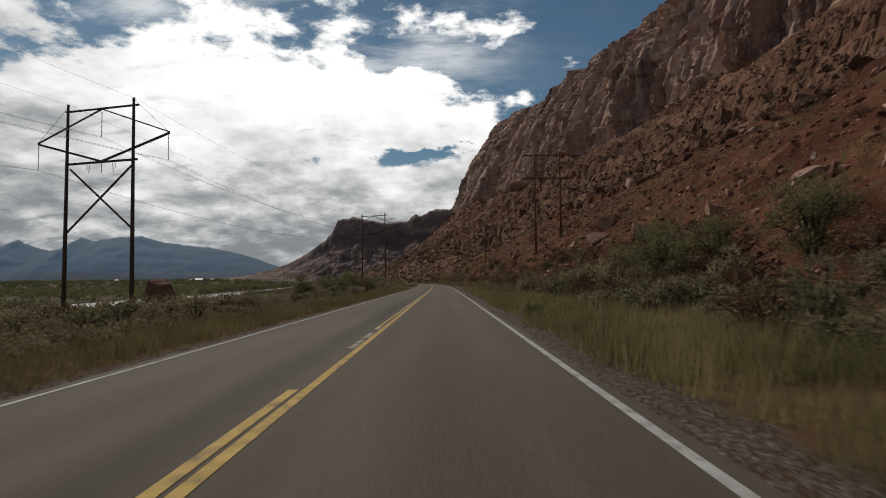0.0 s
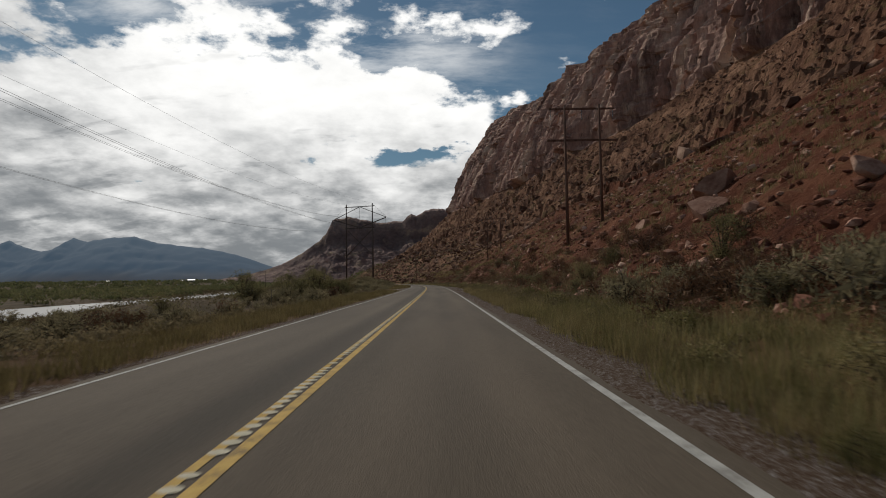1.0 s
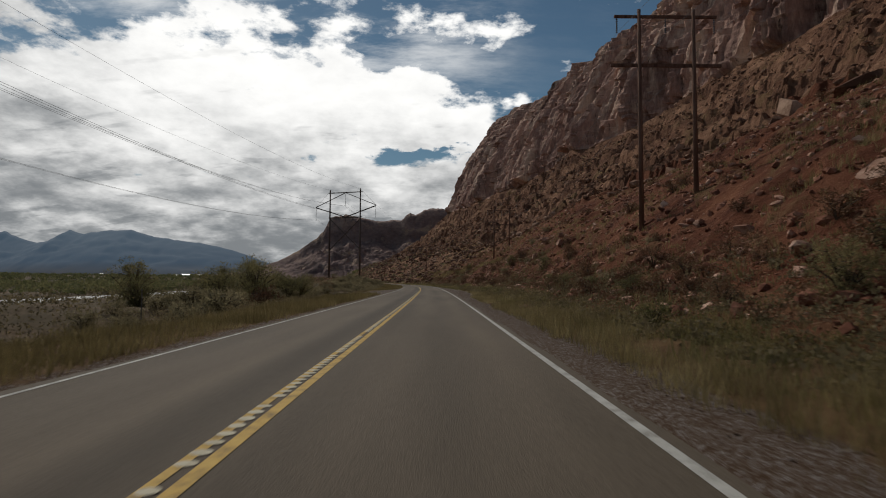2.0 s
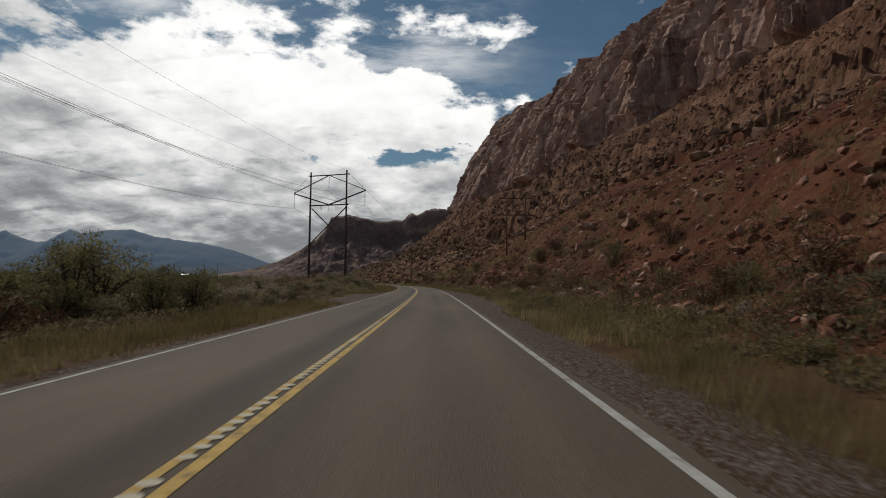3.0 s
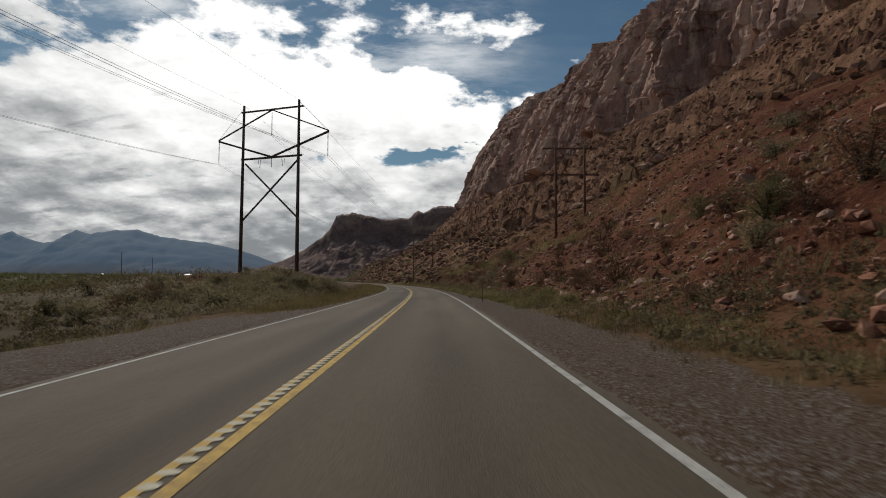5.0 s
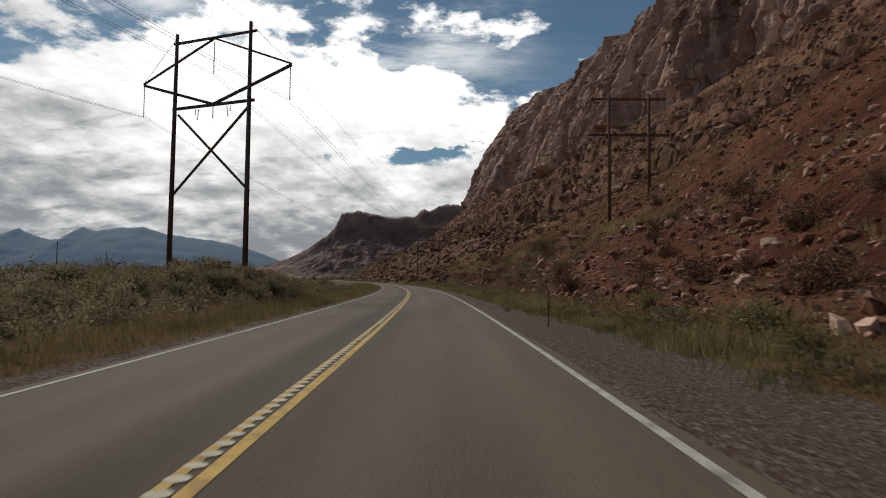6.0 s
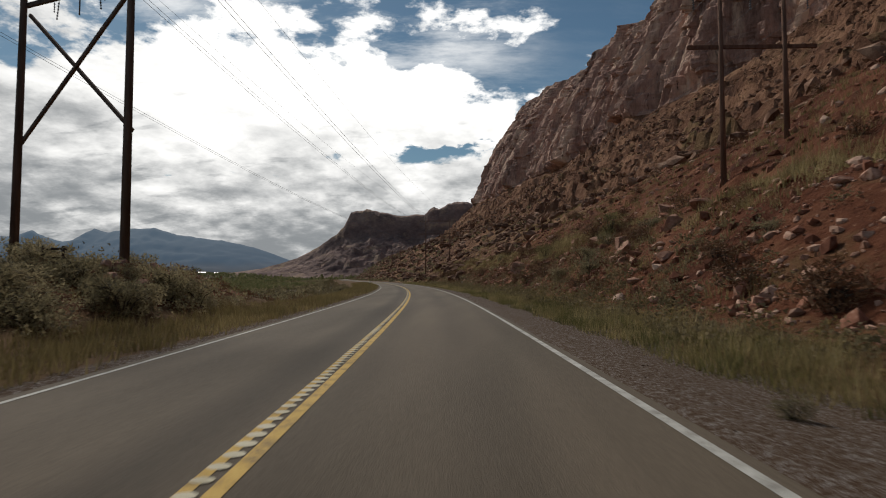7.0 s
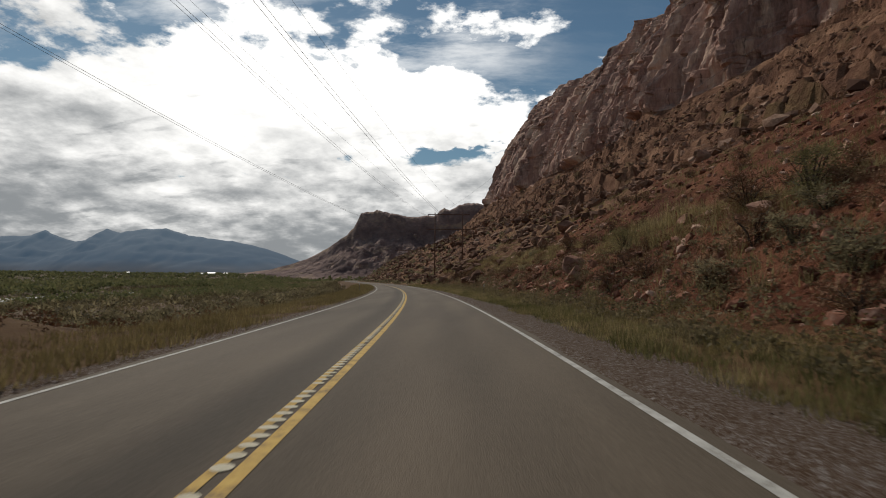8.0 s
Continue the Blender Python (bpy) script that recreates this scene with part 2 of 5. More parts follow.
gravelled(M_verge, [(0.050, 0.029, 0.017), (0.077, 0.045, 0.025), (0.113, 0.071, 0.042)], "gravel")
M_talus = material("red_talus", [(0.056, 0.019, 0.012), (0.138, 0.050, 0.027), (0.226, 0.096, 0.052)], 0.12, 0.95, 1.0, 1.6, fine=1.7, bump_dist=0.35, patch=((0.165, 0.105, 0.050), 0.16, 0.55), cracks=((0.34, 0.19, 0.125), 2.6, 0.60))
M_slope = material("far_red_slope", [(0.063, 0.029, 0.020), (0.201, 0.100, 0.061), (0.374, 0.209, 0.128)], 0.022, 0.95, 1.0, 0.3, fine=0.30, bump_dist=2.0, patch=((0.20, 0.128, 0.062), 0.035, 0.56), cracks=((0.030, 0.015, 0.010), 0.14, 0.58))
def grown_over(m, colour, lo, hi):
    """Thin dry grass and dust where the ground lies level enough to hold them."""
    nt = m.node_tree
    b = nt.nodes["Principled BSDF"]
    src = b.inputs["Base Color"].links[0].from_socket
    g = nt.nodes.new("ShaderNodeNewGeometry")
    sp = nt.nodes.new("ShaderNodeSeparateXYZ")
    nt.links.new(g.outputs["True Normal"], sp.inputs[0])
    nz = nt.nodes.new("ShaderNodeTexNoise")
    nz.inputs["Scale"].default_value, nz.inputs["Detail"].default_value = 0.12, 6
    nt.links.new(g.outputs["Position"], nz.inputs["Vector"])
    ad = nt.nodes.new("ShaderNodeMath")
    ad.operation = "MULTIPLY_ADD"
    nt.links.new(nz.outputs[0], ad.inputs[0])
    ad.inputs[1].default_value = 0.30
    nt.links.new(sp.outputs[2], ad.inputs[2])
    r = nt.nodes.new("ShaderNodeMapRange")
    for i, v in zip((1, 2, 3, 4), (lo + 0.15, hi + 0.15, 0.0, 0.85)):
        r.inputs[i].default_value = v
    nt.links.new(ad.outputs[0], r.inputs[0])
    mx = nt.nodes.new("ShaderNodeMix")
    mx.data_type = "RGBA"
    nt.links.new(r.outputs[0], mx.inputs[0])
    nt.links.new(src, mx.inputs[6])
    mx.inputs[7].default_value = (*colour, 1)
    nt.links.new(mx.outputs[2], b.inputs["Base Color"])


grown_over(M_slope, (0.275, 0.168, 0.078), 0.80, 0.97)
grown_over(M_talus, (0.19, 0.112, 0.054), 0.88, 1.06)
M_cliff = material("red_sandstone_cliff", [(0.120, 0.070, 0.057), (0.350, 0.207, 0.163), (0.640, 0.410, 0.310)], 0.022, 0.9, 1.0, 0.16, (1, 1.6, 0.35), fine=0.30, bump_dist=3.0, patch=((0.62, 0.43, 0.32), 0.025, 0.51), cracks=((0.032, 0.018, 0.014), 0.09, 0.62))
M_plain = material("valley_scrub_ground", [(0.060, 0.047, 0.028), (0.110, 0.082, 0.050), (0.173, 0.110, 0.073)], 0.03, 0.95, 0.5, 0.5, fine=0.6)
M_mesa = material("dark_mesa_rock", [(0.117, 0.081, 0.075), (0.234, 0.160, 0.140), (0.414, 0.291, 0.234)], 0.008, 0.95, 1.0, 0.03, (1, 1, 1.6), fine=0.05, bump_dist=9, patch=((0.38, 0.27, 0.19), 0.012, 0.54))
M_boulder = material("sandstone_boulder", [(0.210, 0.102, 0.070), (0.370, 0.210, 0.148), (0.520, 0.345, 0.258)], 0.8, 0.9, 0.7, 5, vary=0.22, coords="obj")
M_rubble = material("sandstone_rubble", [(0.134, 0.054, 0.034), (0.325, 0.151, 0.099), (0.717, 0.482, 0.358)], 0.7, 0.92, 0.5, 5, vary=0.36)
M_block = material("tan_sandstone_blocks", [(0.101, 0.052, 0.035), (0.240, 0.136, 0.091), (0.461, 0.301, 0.213)], 0.4, 0.92, 0.5, 4, vary=0.36)
M_grass = material("dry_green_grass", [(0.085, 0.086, 0.030), (0.175, 0.158, 0.060), (0.275, 0.232, 0.095), (0.440, 0.345, 0.170)], 0.45, 0.8, 0, vary=0.30, translucent=0.32)
M_grass_l = material("straw_grass", [(0.150, 0.118, 0.050), (0.240, 0.185, 0.083), (0.320, 0.250, 0.118), (0.460, 0.365, 0.190)], 0.35, 0.8, 0, vary=0.26, translucent=0.36)
M_sage = material("sage_leaves", [(0.139, 0.118, 0.069), (0.240, 0.202, 0.114), (0.369, 0.301, 0.179)], 0.5, 0.8, 0, vary=0.18, translucent=0.5)
M_tamarisk = material("tamarisk_leaves", [(0.095, 0.087, 0.039), (0.183, 0.159, 0.072), (0.283, 0.235, 0.111)], 0.5, 0.8, 0, vary=0.18, translucent=0.5)
M_drybush = material("dry_bush_twigs", [(0.107, 0.054, 0.030), (0.192, 0.103, 0.056), (0.288, 0.166, 0.091)], 0.5, 0.85, 0, vary=0.18, translucent=0.1)
M_weed = material("olive_weeds", [(0.088, 0.073, 0.029), (0.171, 0.131, 0.053), (0.286, 0.210, 0.090)], 0.4, 0.8, 0, vary=0.2, translucent=0.38)
M_olive = material("olive_brown_scrub", [(0.090, 0.070, 0.038), (0.162, 0.130, 0.068), (0.262, 0.205, 0.118)], 0.25, 0.85, 0, vary=0.25, translucent=0.42)
M_stem = material("bush_stems", [(0.05, 0.037, 0.028), (0.11, 0.085, 0.065)], 3.0, 0.9, 0.3, 30)
M_reed = material("river_thicket_leaves", [(0.076, 0.084, 0.035), (0.146, 0.152, 0.065), (0.236, 0.215, 0.103)], 0.05, 0.85, 0, vary=0.2, translucent=0.38)
M_pole = material("weathered_pole_wood", [(0.072, 0.051, 0.042), (0.136, 0.099, 0.080), (0.208, 0.160, 0.136)], 0.6, 0.9, 0.5, 8, (6, 6, 0.5), fine=14)
M_polered = material("brown_pole_wood", [(0.081, 0.046, 0.035), (0.162, 0.091, 0.065), (0.244, 0.146, 0.106)], 0.6, 0.9, 0.5, 8, (6, 6, 0.5), fine=14)
M_insul = material("grey_insulator", [(0.08, 0.08, 0.085), (0.16, 0.16, 0.17)], 4, 0.3, 0)
M_wire = material("aluminium_wire", [(0.07, 0.07, 0.075), (0.12, 0.12, 0.125)], 2, 0.7, 0, metal=0.3)
M_steel = material("galvanised_post", [(0.10, 0.085, 0.07), (0.20, 0.18, 0.16)], 5, 0.6, 0.2, 20, metal=0.5)
M_pale = material("pale_building_wall", [(0.360, 0.360, 0.348), (0.480, 0.480, 0.468)], 0.2, 0.8, 0)
M_roof = material("metal_roof_sheet", [(0.300, 0.300, 0.300), (0.450, 0.450, 0.450)], 0.2, 0.4, 0, metal=0.3)
M_bark = material("dark_fence_wood", [(0.05, 0.035, 0.025), (0.11, 0.08, 0.06)], 2, 0.9, 0.4, 12)

M_water = bpy.data.materials.new("river_water")
M_water.use_nodes = True
_b = M_water.node_tree.nodes["Principled BSDF"]
_b.inputs["Base Color"].default_value = (0.24, 0.215, 0.18, 1)
_b.inputs["Roughness"].default_value = 0.32
_n = M_water.node_tree.nodes.new("ShaderNodeTexNoise")
_n.inputs["Scale"].default_value, _n.inputs["Detail"].default_value = 0.8, 4
_bp = M_water.node_tree.nodes.new("ShaderNodeBump")
_bp.inputs["Strength"].default_value, _bp.inputs["Distance"].default_value = 0.5, 0.12
M_water.node_tree.links.new(_n.outputs[0], _bp.inputs["Height"])
M_water.node_tree.links.new(_bp.outputs[0], _b.inputs["Normal"])

# far range: plain backdrop, with the blue haze before it painted in as glow
M_range_haze = bpy.data.materials.new("far_range_haze_glow")
M_range_haze.use_nodes = True
_t = M_range_haze.node_tree
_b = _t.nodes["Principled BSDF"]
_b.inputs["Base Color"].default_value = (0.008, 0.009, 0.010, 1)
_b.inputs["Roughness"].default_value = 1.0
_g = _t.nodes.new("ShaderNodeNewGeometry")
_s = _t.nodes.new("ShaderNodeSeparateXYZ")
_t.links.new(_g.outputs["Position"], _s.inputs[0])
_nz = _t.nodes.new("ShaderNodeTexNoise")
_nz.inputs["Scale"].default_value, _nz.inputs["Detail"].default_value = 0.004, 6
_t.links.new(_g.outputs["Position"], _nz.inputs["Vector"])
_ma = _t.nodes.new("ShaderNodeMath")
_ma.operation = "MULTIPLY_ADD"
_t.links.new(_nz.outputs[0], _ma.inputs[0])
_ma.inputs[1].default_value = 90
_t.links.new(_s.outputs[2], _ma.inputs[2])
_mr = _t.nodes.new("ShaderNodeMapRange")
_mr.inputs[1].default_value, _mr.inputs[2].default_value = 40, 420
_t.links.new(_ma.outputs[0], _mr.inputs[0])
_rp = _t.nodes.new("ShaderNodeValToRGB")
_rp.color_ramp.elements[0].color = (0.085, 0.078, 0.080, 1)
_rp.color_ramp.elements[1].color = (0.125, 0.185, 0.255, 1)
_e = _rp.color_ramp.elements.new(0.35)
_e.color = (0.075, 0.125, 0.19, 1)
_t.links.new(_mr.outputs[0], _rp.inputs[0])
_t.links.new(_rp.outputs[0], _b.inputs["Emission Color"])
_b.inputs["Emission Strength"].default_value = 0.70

# ---------------- number helpers ----------------
rng = np.random.default_rng(7)


def hash2(ix, iy, seed):
    h = (ix.astype(np.int64) * 374761393 + iy.astype(np.int64) * 668265263 + seed * 1442695041) & 0xFFFFFFFF
    h = ((h ^ (h >> 13)) * 1274126177) & 0xFFFFFFFF
    return ((h ^ (h >> 16)) & 0xFFFFFF) / float(0xFFFFFF)


def vnoise(x, y, seed=0):
    """Smooth value noise, 0 to 1."""
    x, y = np.broadcast_arrays(np.asarray(x, float), np.asarray(y, float))
    ix, iy = np.floor(x), np.floor(y)
    fx, fy = x - ix, y - iy
    fx, fy = fx * fx * (3 - 2 * fx), fy * fy * (3 - 2 * fy)
    a, b = hash2(ix, iy, seed), hash2(ix + 1, iy, seed)
    c, d = hash2(ix, iy + 1, seed), hash2(ix + 1, iy + 1, seed)
    return (a * (1 - fx) + b * fx) * (1 - fy) + (c * (1 - fx) + d * fx) * fy


def fbm(x, y, octaves=4, seed=0, gain=0.5):
    """Sum of noises about -1 to 1."""
    out, amp, tot = 0.0, 1.0, 0.0
    for o in range(octaves):
        out = out + amp * (2 * vnoise(np.asarray(x) * 2 ** o, np.asarray(y) * 2 ** o, seed + 17 * o) - 1)
        tot += amp
        amp *= gain
    return out / tot


def cells(x, y, seed=0):
    """Constant value in each cell of a wobbly grid, -1 to 1: broken blocks."""
    x, y = np.broadcast_arrays(np.asarray(x, float), np.asarray(y, float))
    wx = x + 0.55 * (vnoise(x * 0.9, y * 0.9, seed + 3) - 0.5) + 0.5 * hash2(np.floor(y), np.floor(y) * 0, seed + 5)
    wy = y + 0.55 * (vnoise(x * 0.9, y * 0.9, seed + 4) - 0.5)
    return 2 * hash2(np.floor(wx), np.floor(wy), seed) - 1


def smooth(a, b, x):
    t = np.clip((np.asarray(x, float) - a) / (b - a), 0, 1)
    return t * t * (3 - 2 * t)


def mesh_from(name, verts, faces, mats, index=None, shade_smooth=False):
    """A mesh from numpy arrays; faces all of one size."""
    me = bpy.data.meshes.new(name)
    faces = np.asarray(faces, dtype=np.int32)
    n, k = faces.shape
    me.vertices.add(len(verts))
    me.vertices.foreach_set("co", np.asarray(verts, dtype=np.float32).ravel())
    me.loops.add(n * k)
    me.loops.foreach_set("vertex_index", faces.ravel())
    me.polygons.add(n)
    me.polygons.foreach_set("loop_start", np.arange(0, n * k, k, dtype=np.int32))
    for m in mats:
        me.materials.append(m)
    if index is not None:
        me.polygons.foreach_set("material_index", np.asarray(index, dtype=np.int32))
    me.update(calc_edges=True)
    me.validate()
    me.polygons.foreach_set("use_smooth", np.full(n, shade_smooth))
    return me


def part(name, data, parent=None, label=""):
    """Link a mesh (or bmesh with its material) as one object, under a thing if one is given."""
    ob = new(name, data)
    if parent is not None:
        ob.parent = parent
    if label:
        tagged(ob, label)
    return ob


def bm_mesh(bm, name, mat, shade_smooth=False):
    me = bpy.data.meshes.new(name)
    bm.to_mesh(me)
    bm.free()
    me.materials.append(mat)
    if shade_smooth:
        for p in me.polygons:
            p.use_smooth = True
    return me


# ---------------- the course of the road ----------------
HEAD_Y = [-300, -20, 40, 80, 120, 160, 200, 240, 300, 400, 520, 700, 1200]
HEAD = [0.0, -0.0046, -0.0047, -0.0080, -0.0165, -0.0315, -0.0630, -0.1150, -0.1850, -0.2533, -0.27, -0.20, -0.15]
_gy = np.arange(-300, 5001, 1.0)
_gx = np.cumsum(np.interp(_gy, HEAD_Y, HEAD))
_gx += 1.98 - np.interp(0, _gy, _gx)
LANES = 7.50


def edge_x(y):
    """The white line on the cliff's side."""
    return np.interp(y, _gy, _gx)


# ---------------- the lie of the land ----------------
# width of bare gravel on the cliff's side, by the way along
SHOULDER = ([0, 30, 50, 92, 108, 120, 165, 190, 260], [0.75, 0.8, 1.35, 1.2, 1.7, 2.7, 2.7, 2.0, 1.5])
BASE = np.array([(-400, 270, 180), (300, 262, 178), (517, 255, 186), (600, 220, 166), (740, 165, 160), (1000, 150, 168), (1500, 62, 185), (1700, 27, 195), (5000, 27, 195)])
RIM = np.array([(-400, 360, 400), (300, 345, 380), (517, 330, 345), (620, 256, 303), (700, 250, 322), (790, 246, 338), (880, 240, 338), (1017, 236, 372), (1300, 215, 402), (1700, 150, 462), (5000, 150, 462)])
RIVER = np.array([(-400, -100, 36), (150, -114, 38), (380, -136, 36), (800, -205, 36), (1275, -300, 40), (2200, -560, 60), (5000, -1500, 60)])
WATER_Z = -5.6


def river_mid(y):
    return np.interp(y, RIVER[:, 0], RIVER[:, 1])


def bench(y):
    """How high the bench on the river's side stands over the road, by the way along it."""
    return np.interp(y, [-60, 10, 30, 54, 64, 76, 86, 93, 111, 120, 150, 178, 192, 205, 209, 213.5, 222, 238, 400], [0.0, 0.0, -0.4, -0.8, -1.1, -2.2, -1.7, -0.4, -0.4, -1.5, -1.4, 0.45, 1.3, 2.1, 1.4, -0.9, -1.8, -2.6, -3.0])


def left_z(d, y):
    """Ground on the river's side, d metres out from the white line there."""
    b = bench(y)
    z = np.interp(d, [0, 0.6, 4.0], [0, -0.02, -0.25]) * 1.0
    z = z + (b - (-0.25)) * smooth(4.0, 11, d) * (d > 4)
    far_edge = np.interp(y, [60, 75, 150, 172, 215, 260], [46, 24, 24, 30, 30, 40])
    fall = smooth(0, 1, (d - far_edge) / 36)
    z = z * (1 - fall) + fall * (-5.0)
    rough = smooth(2, 12, d)
    return z + rough * (0.30 * fbm(d / 5, y / 5, 3, 5) + 0.6 * smooth(12, 40, d) * fbm(d / 21, y / 21, 2, 9))


def right_z_near(d, y):
    """Ground on the cliff's side up to about 40 m out; further along a grassy ledge breaks the slope."""
    lo = np.interp(y, [-50, 40, 110, 170, 200, 260, 330], [0.8, 0.8, 1.0, 1.1, 0.75, 0.6, 0.7])
    plain = np.interp(d, [0, 0.5, 2.2, 5, 8.5, 12, 17, 24, 35], [0, -0.02, -0.08, 0.25, 1.5, 4.0, 8.2, 12.5, 18.5]) * (lo * (1 - smooth(14, 30, d)) + smooth(14, 30, d))
    step = np.interp(d, [0, 0.5, 2.2, 4.5, 6.0, 8.5, 11.5, 12.3, 15.3, 18, 24, 35], [0, -0.02, -0.08, 0.15, 0.6, 2.4, 4.6, 4.9, 5.3, 7.6, 12.0, 18.5]) * np.interp(y, [180, 200, 230, 330], [1.12, 1.12, 0.95, 0.9])
    k = smooth(172, 190, y) * (1 - smooth(330, 380, y))
    return plain * (1 - k) + step * k


rows = [-300, -200, -140, -100, -80]
yy = -60.0
while yy < 250:
    rows.append(yy)
    yy += 0.95
step = 0.95
while yy < 1900:
    rows.append(yy)
    step = min(2.7 if yy < 1150 else 6.0, step * 1.0095)
    yy += step
while yy < 4950:
    rows.append(yy)
    step *= 1.12
    yy += step
rows.append(4950)
Yr = np.array(rows)

left_d = np.concatenate([[4600, 3400, 2400, 1700, 1200, 900, 700, 560, 460], np.linspace(380, 90, 24), np.linspace(86, 20, 24), np.linspace(19, 0.6, 26)])
road_w = np.array([0.0, 0.25, 0.5, 0.75, 1.0])
near_d = np.concatenate([np.linspace(0.5, 10, 22), np.linspace(10.5, 35, 40)])
tal_p = np.linspace(0, 1, 141)[1:] ** 1.2
cliff_p = np.linspace(0, 1, 81)[1:]
plat_d = np.array([15, 60, 200, 700, 2500])

E_ = edge_x(Yr)[:, None]
ycol = Yr[:, None]
LW = edge_x(Yr)[:, None] - LANES
xl = LW - left_d[None, :]
dl = np.broadcast_to(left_d[None, :], xl.shape)
zl = left_z(dl, ycol)
bed = np.abs(xl - river_mid(ycol)) / np.interp(ycol, RIVER[:, 0], RIVER[:, 2])
zl = np.where(dl > 60, zl - 2.6 * (1 - smooth(0.42, 0.62, bed)), zl)
zl += 26 * smooth(700, 3300, np.hypot(dl, ycol)) * smooth(150, 500, dl)
zl += np.where(dl > 90, 0.4 * fbm(xl / 30, ycol / 30, 3, 31), 0)
zr0 = np.zeros((len(Yr), len(road_w))) - 0.12
xr0 = LW + LANES * road_w[None, :]
xn = E_ + near_d[None, :]
dn = np.broadcast_to(near_d[None, :], xn.shape)
zn = right_z_near(dn, ycol)
k = smooth(6, 12, dn)
zn = zn + k * (0.65 * fbm(xn / 4.2, ycol / 4.2, 4, 41, 0.6) + 0.28 * cells(xn / 1.7, ycol / 2.2, 94) + 0.9 * smooth(12, 30, dn) * fbm(xn / 13, ycol / 13, 3, 43)) + 0.05 * smooth(0.6, 3, dn) * fbm(xn / 0.9, ycol / 0.9, 2, 47)

past = np.maximum(Yr - 1700, 0)
xb = np.interp(Yr, BASE[:, 0], BASE[:, 1]) + past * 1.3 + 14 * fbm(Yr / 90, Yr * 0, 3, 51)
zb = np.interp(Yr, BASE[:, 0], BASE[:, 2]) + 10 * fbm(Yr / 70, Yr * 0 + 3, 3, 53)
xm = np.interp(Yr, RIM[:, 0], RIM[:, 1]) + past * 1.3
zm = np.interp(Yr, RIM[:, 0], RIM[:, 2]) + 7 * fbm(Yr / 60, Yr * 0 + 5, 4, 55)
xn_end, zn_end = xn[:, -1:], zn[:, -1:]
p = tal_p[None, :]
xt = xn_end + (xb[:, None] - xn_end) * p
zt = zn_end + (zb[:, None] - zn_end) * (0.62 * p + 0.38 * p ** 2.2)
amp = smooth(0, 0.12, p) * (1 - smooth(0.97, 1, p))
gully = fbm(ycol / 46 + 0.25 * fbm(xt / 50, ycol / 50, 2, 61), xt / 240, 3, 63)
zt = zt + amp * (8.0 * gully * smooth(0, 0.5, p) + 2.6 * fbm(xt / 30, ycol / 40, 3, 65, 0.6))
# level beds weather out as ledges: flat treads with steep risers, broken along their length
for bed_h, keep_k, sd in ((17.0, 0.85, 69), (6.2, 0.95, 171), (2.9, 0.8, 173)):
    ph = zt / bed_h + 0.5 * fbm(xt / 90, ycol / 130, 2, sd) + 0.15 * fbm(xt / 9, ycol / 14, 2, sd + 1)
    ph = ph - np.floor(ph)
    there = smooth(0.30, 0.58, 0.6 * vnoise(xt / 24, ycol / 44, sd + 2) + 0.4 * vnoise(xt / 9, ycol / 15, sd + 3))
    zt = zt + amp * there * keep_k * bed_h * (smooth(0.62, 0.92, ph) - ph)
zt = zt + amp * (2.6 * (0.35 - np.abs(fbm(xt / 9, ycol / 9, 3, 67))) + 2.6 * cells(xt / 4.5, ycol / 13, 88) * smooth(0.35, 0.6, vnoise(xt / 35, ycol / 35, 90)) + 1.2 * cells(xt / 2.4, ycol / 7.5, 92) + 0.9 * cells(xt / 2.8, ycol / 3.6, 96))

# cliff: buttresses, joints and ledges push the face in and out
c = cliff_p[None, :]
xc = xb[:, None] + (xm - xb)[:, None] * (0.18 * c + 0.82 * c ** 1.5)
zc = zb[:, None] + (zm - zb)[:, None] * c
butt = np.abs(fbm(ycol / 75 + 0.10 * c, c * 0.9, 3, 73))
rib = 1 - np.abs(fbm(ycol / 55 + 0.06 * fbm(zc / 30, ycol / 90, 2, 74), c * 0.7, 3, 75))
edgefade = smooth(0, 0.05, c)


def columns(width, seed):
    """Upright joints: each column's own setback, and how near its edge a point lies (0 in the joint)."""
    u = ycol / width + 0.28 * fbm(ycol / width * 0.7, zc / (width * 5), 2, seed) + 0.10 * fbm(zc / (width * 0.9), ycol / (width * 3), 2, seed + 1)
    k = np.floor(u)
    tier = np.floor(zc / (width * 2.6) + 3 * hash2(k, k * 0, seed + 2) + 0.12 * fbm(ycol / 6, zc / 30, 2, seed + 5))
    edge = np.minimum(u - k, k + 1 - u)
    return 2 * hash2(k, tier, seed + 3) - 1, edge, u - k


out = 30 * (0.30 - butt) * (1 - 0.35 * c) + 10 * (rib - 0.7)
for width, push, notch, tilt_, sd in ((52, 9.0, 9.0, 17.0, 181), (21, 5.5, 5.5, 9.0, 191), (9.5, 2.8, 3.2, 4.2, 201)):
    own, edge, across_ = columns(width, sd)
    out = out + push * own - notch * smooth(0.14, 0.0, edge) - tilt_ * (across_ - 0.5) * (2 * hash2(np.floor(ycol / width), np.floor(zc / 60), sd + 9) - 1)
out = out + 2.2 * fbm(ycol / 7, zc / 16, 3, 79, 0.62)
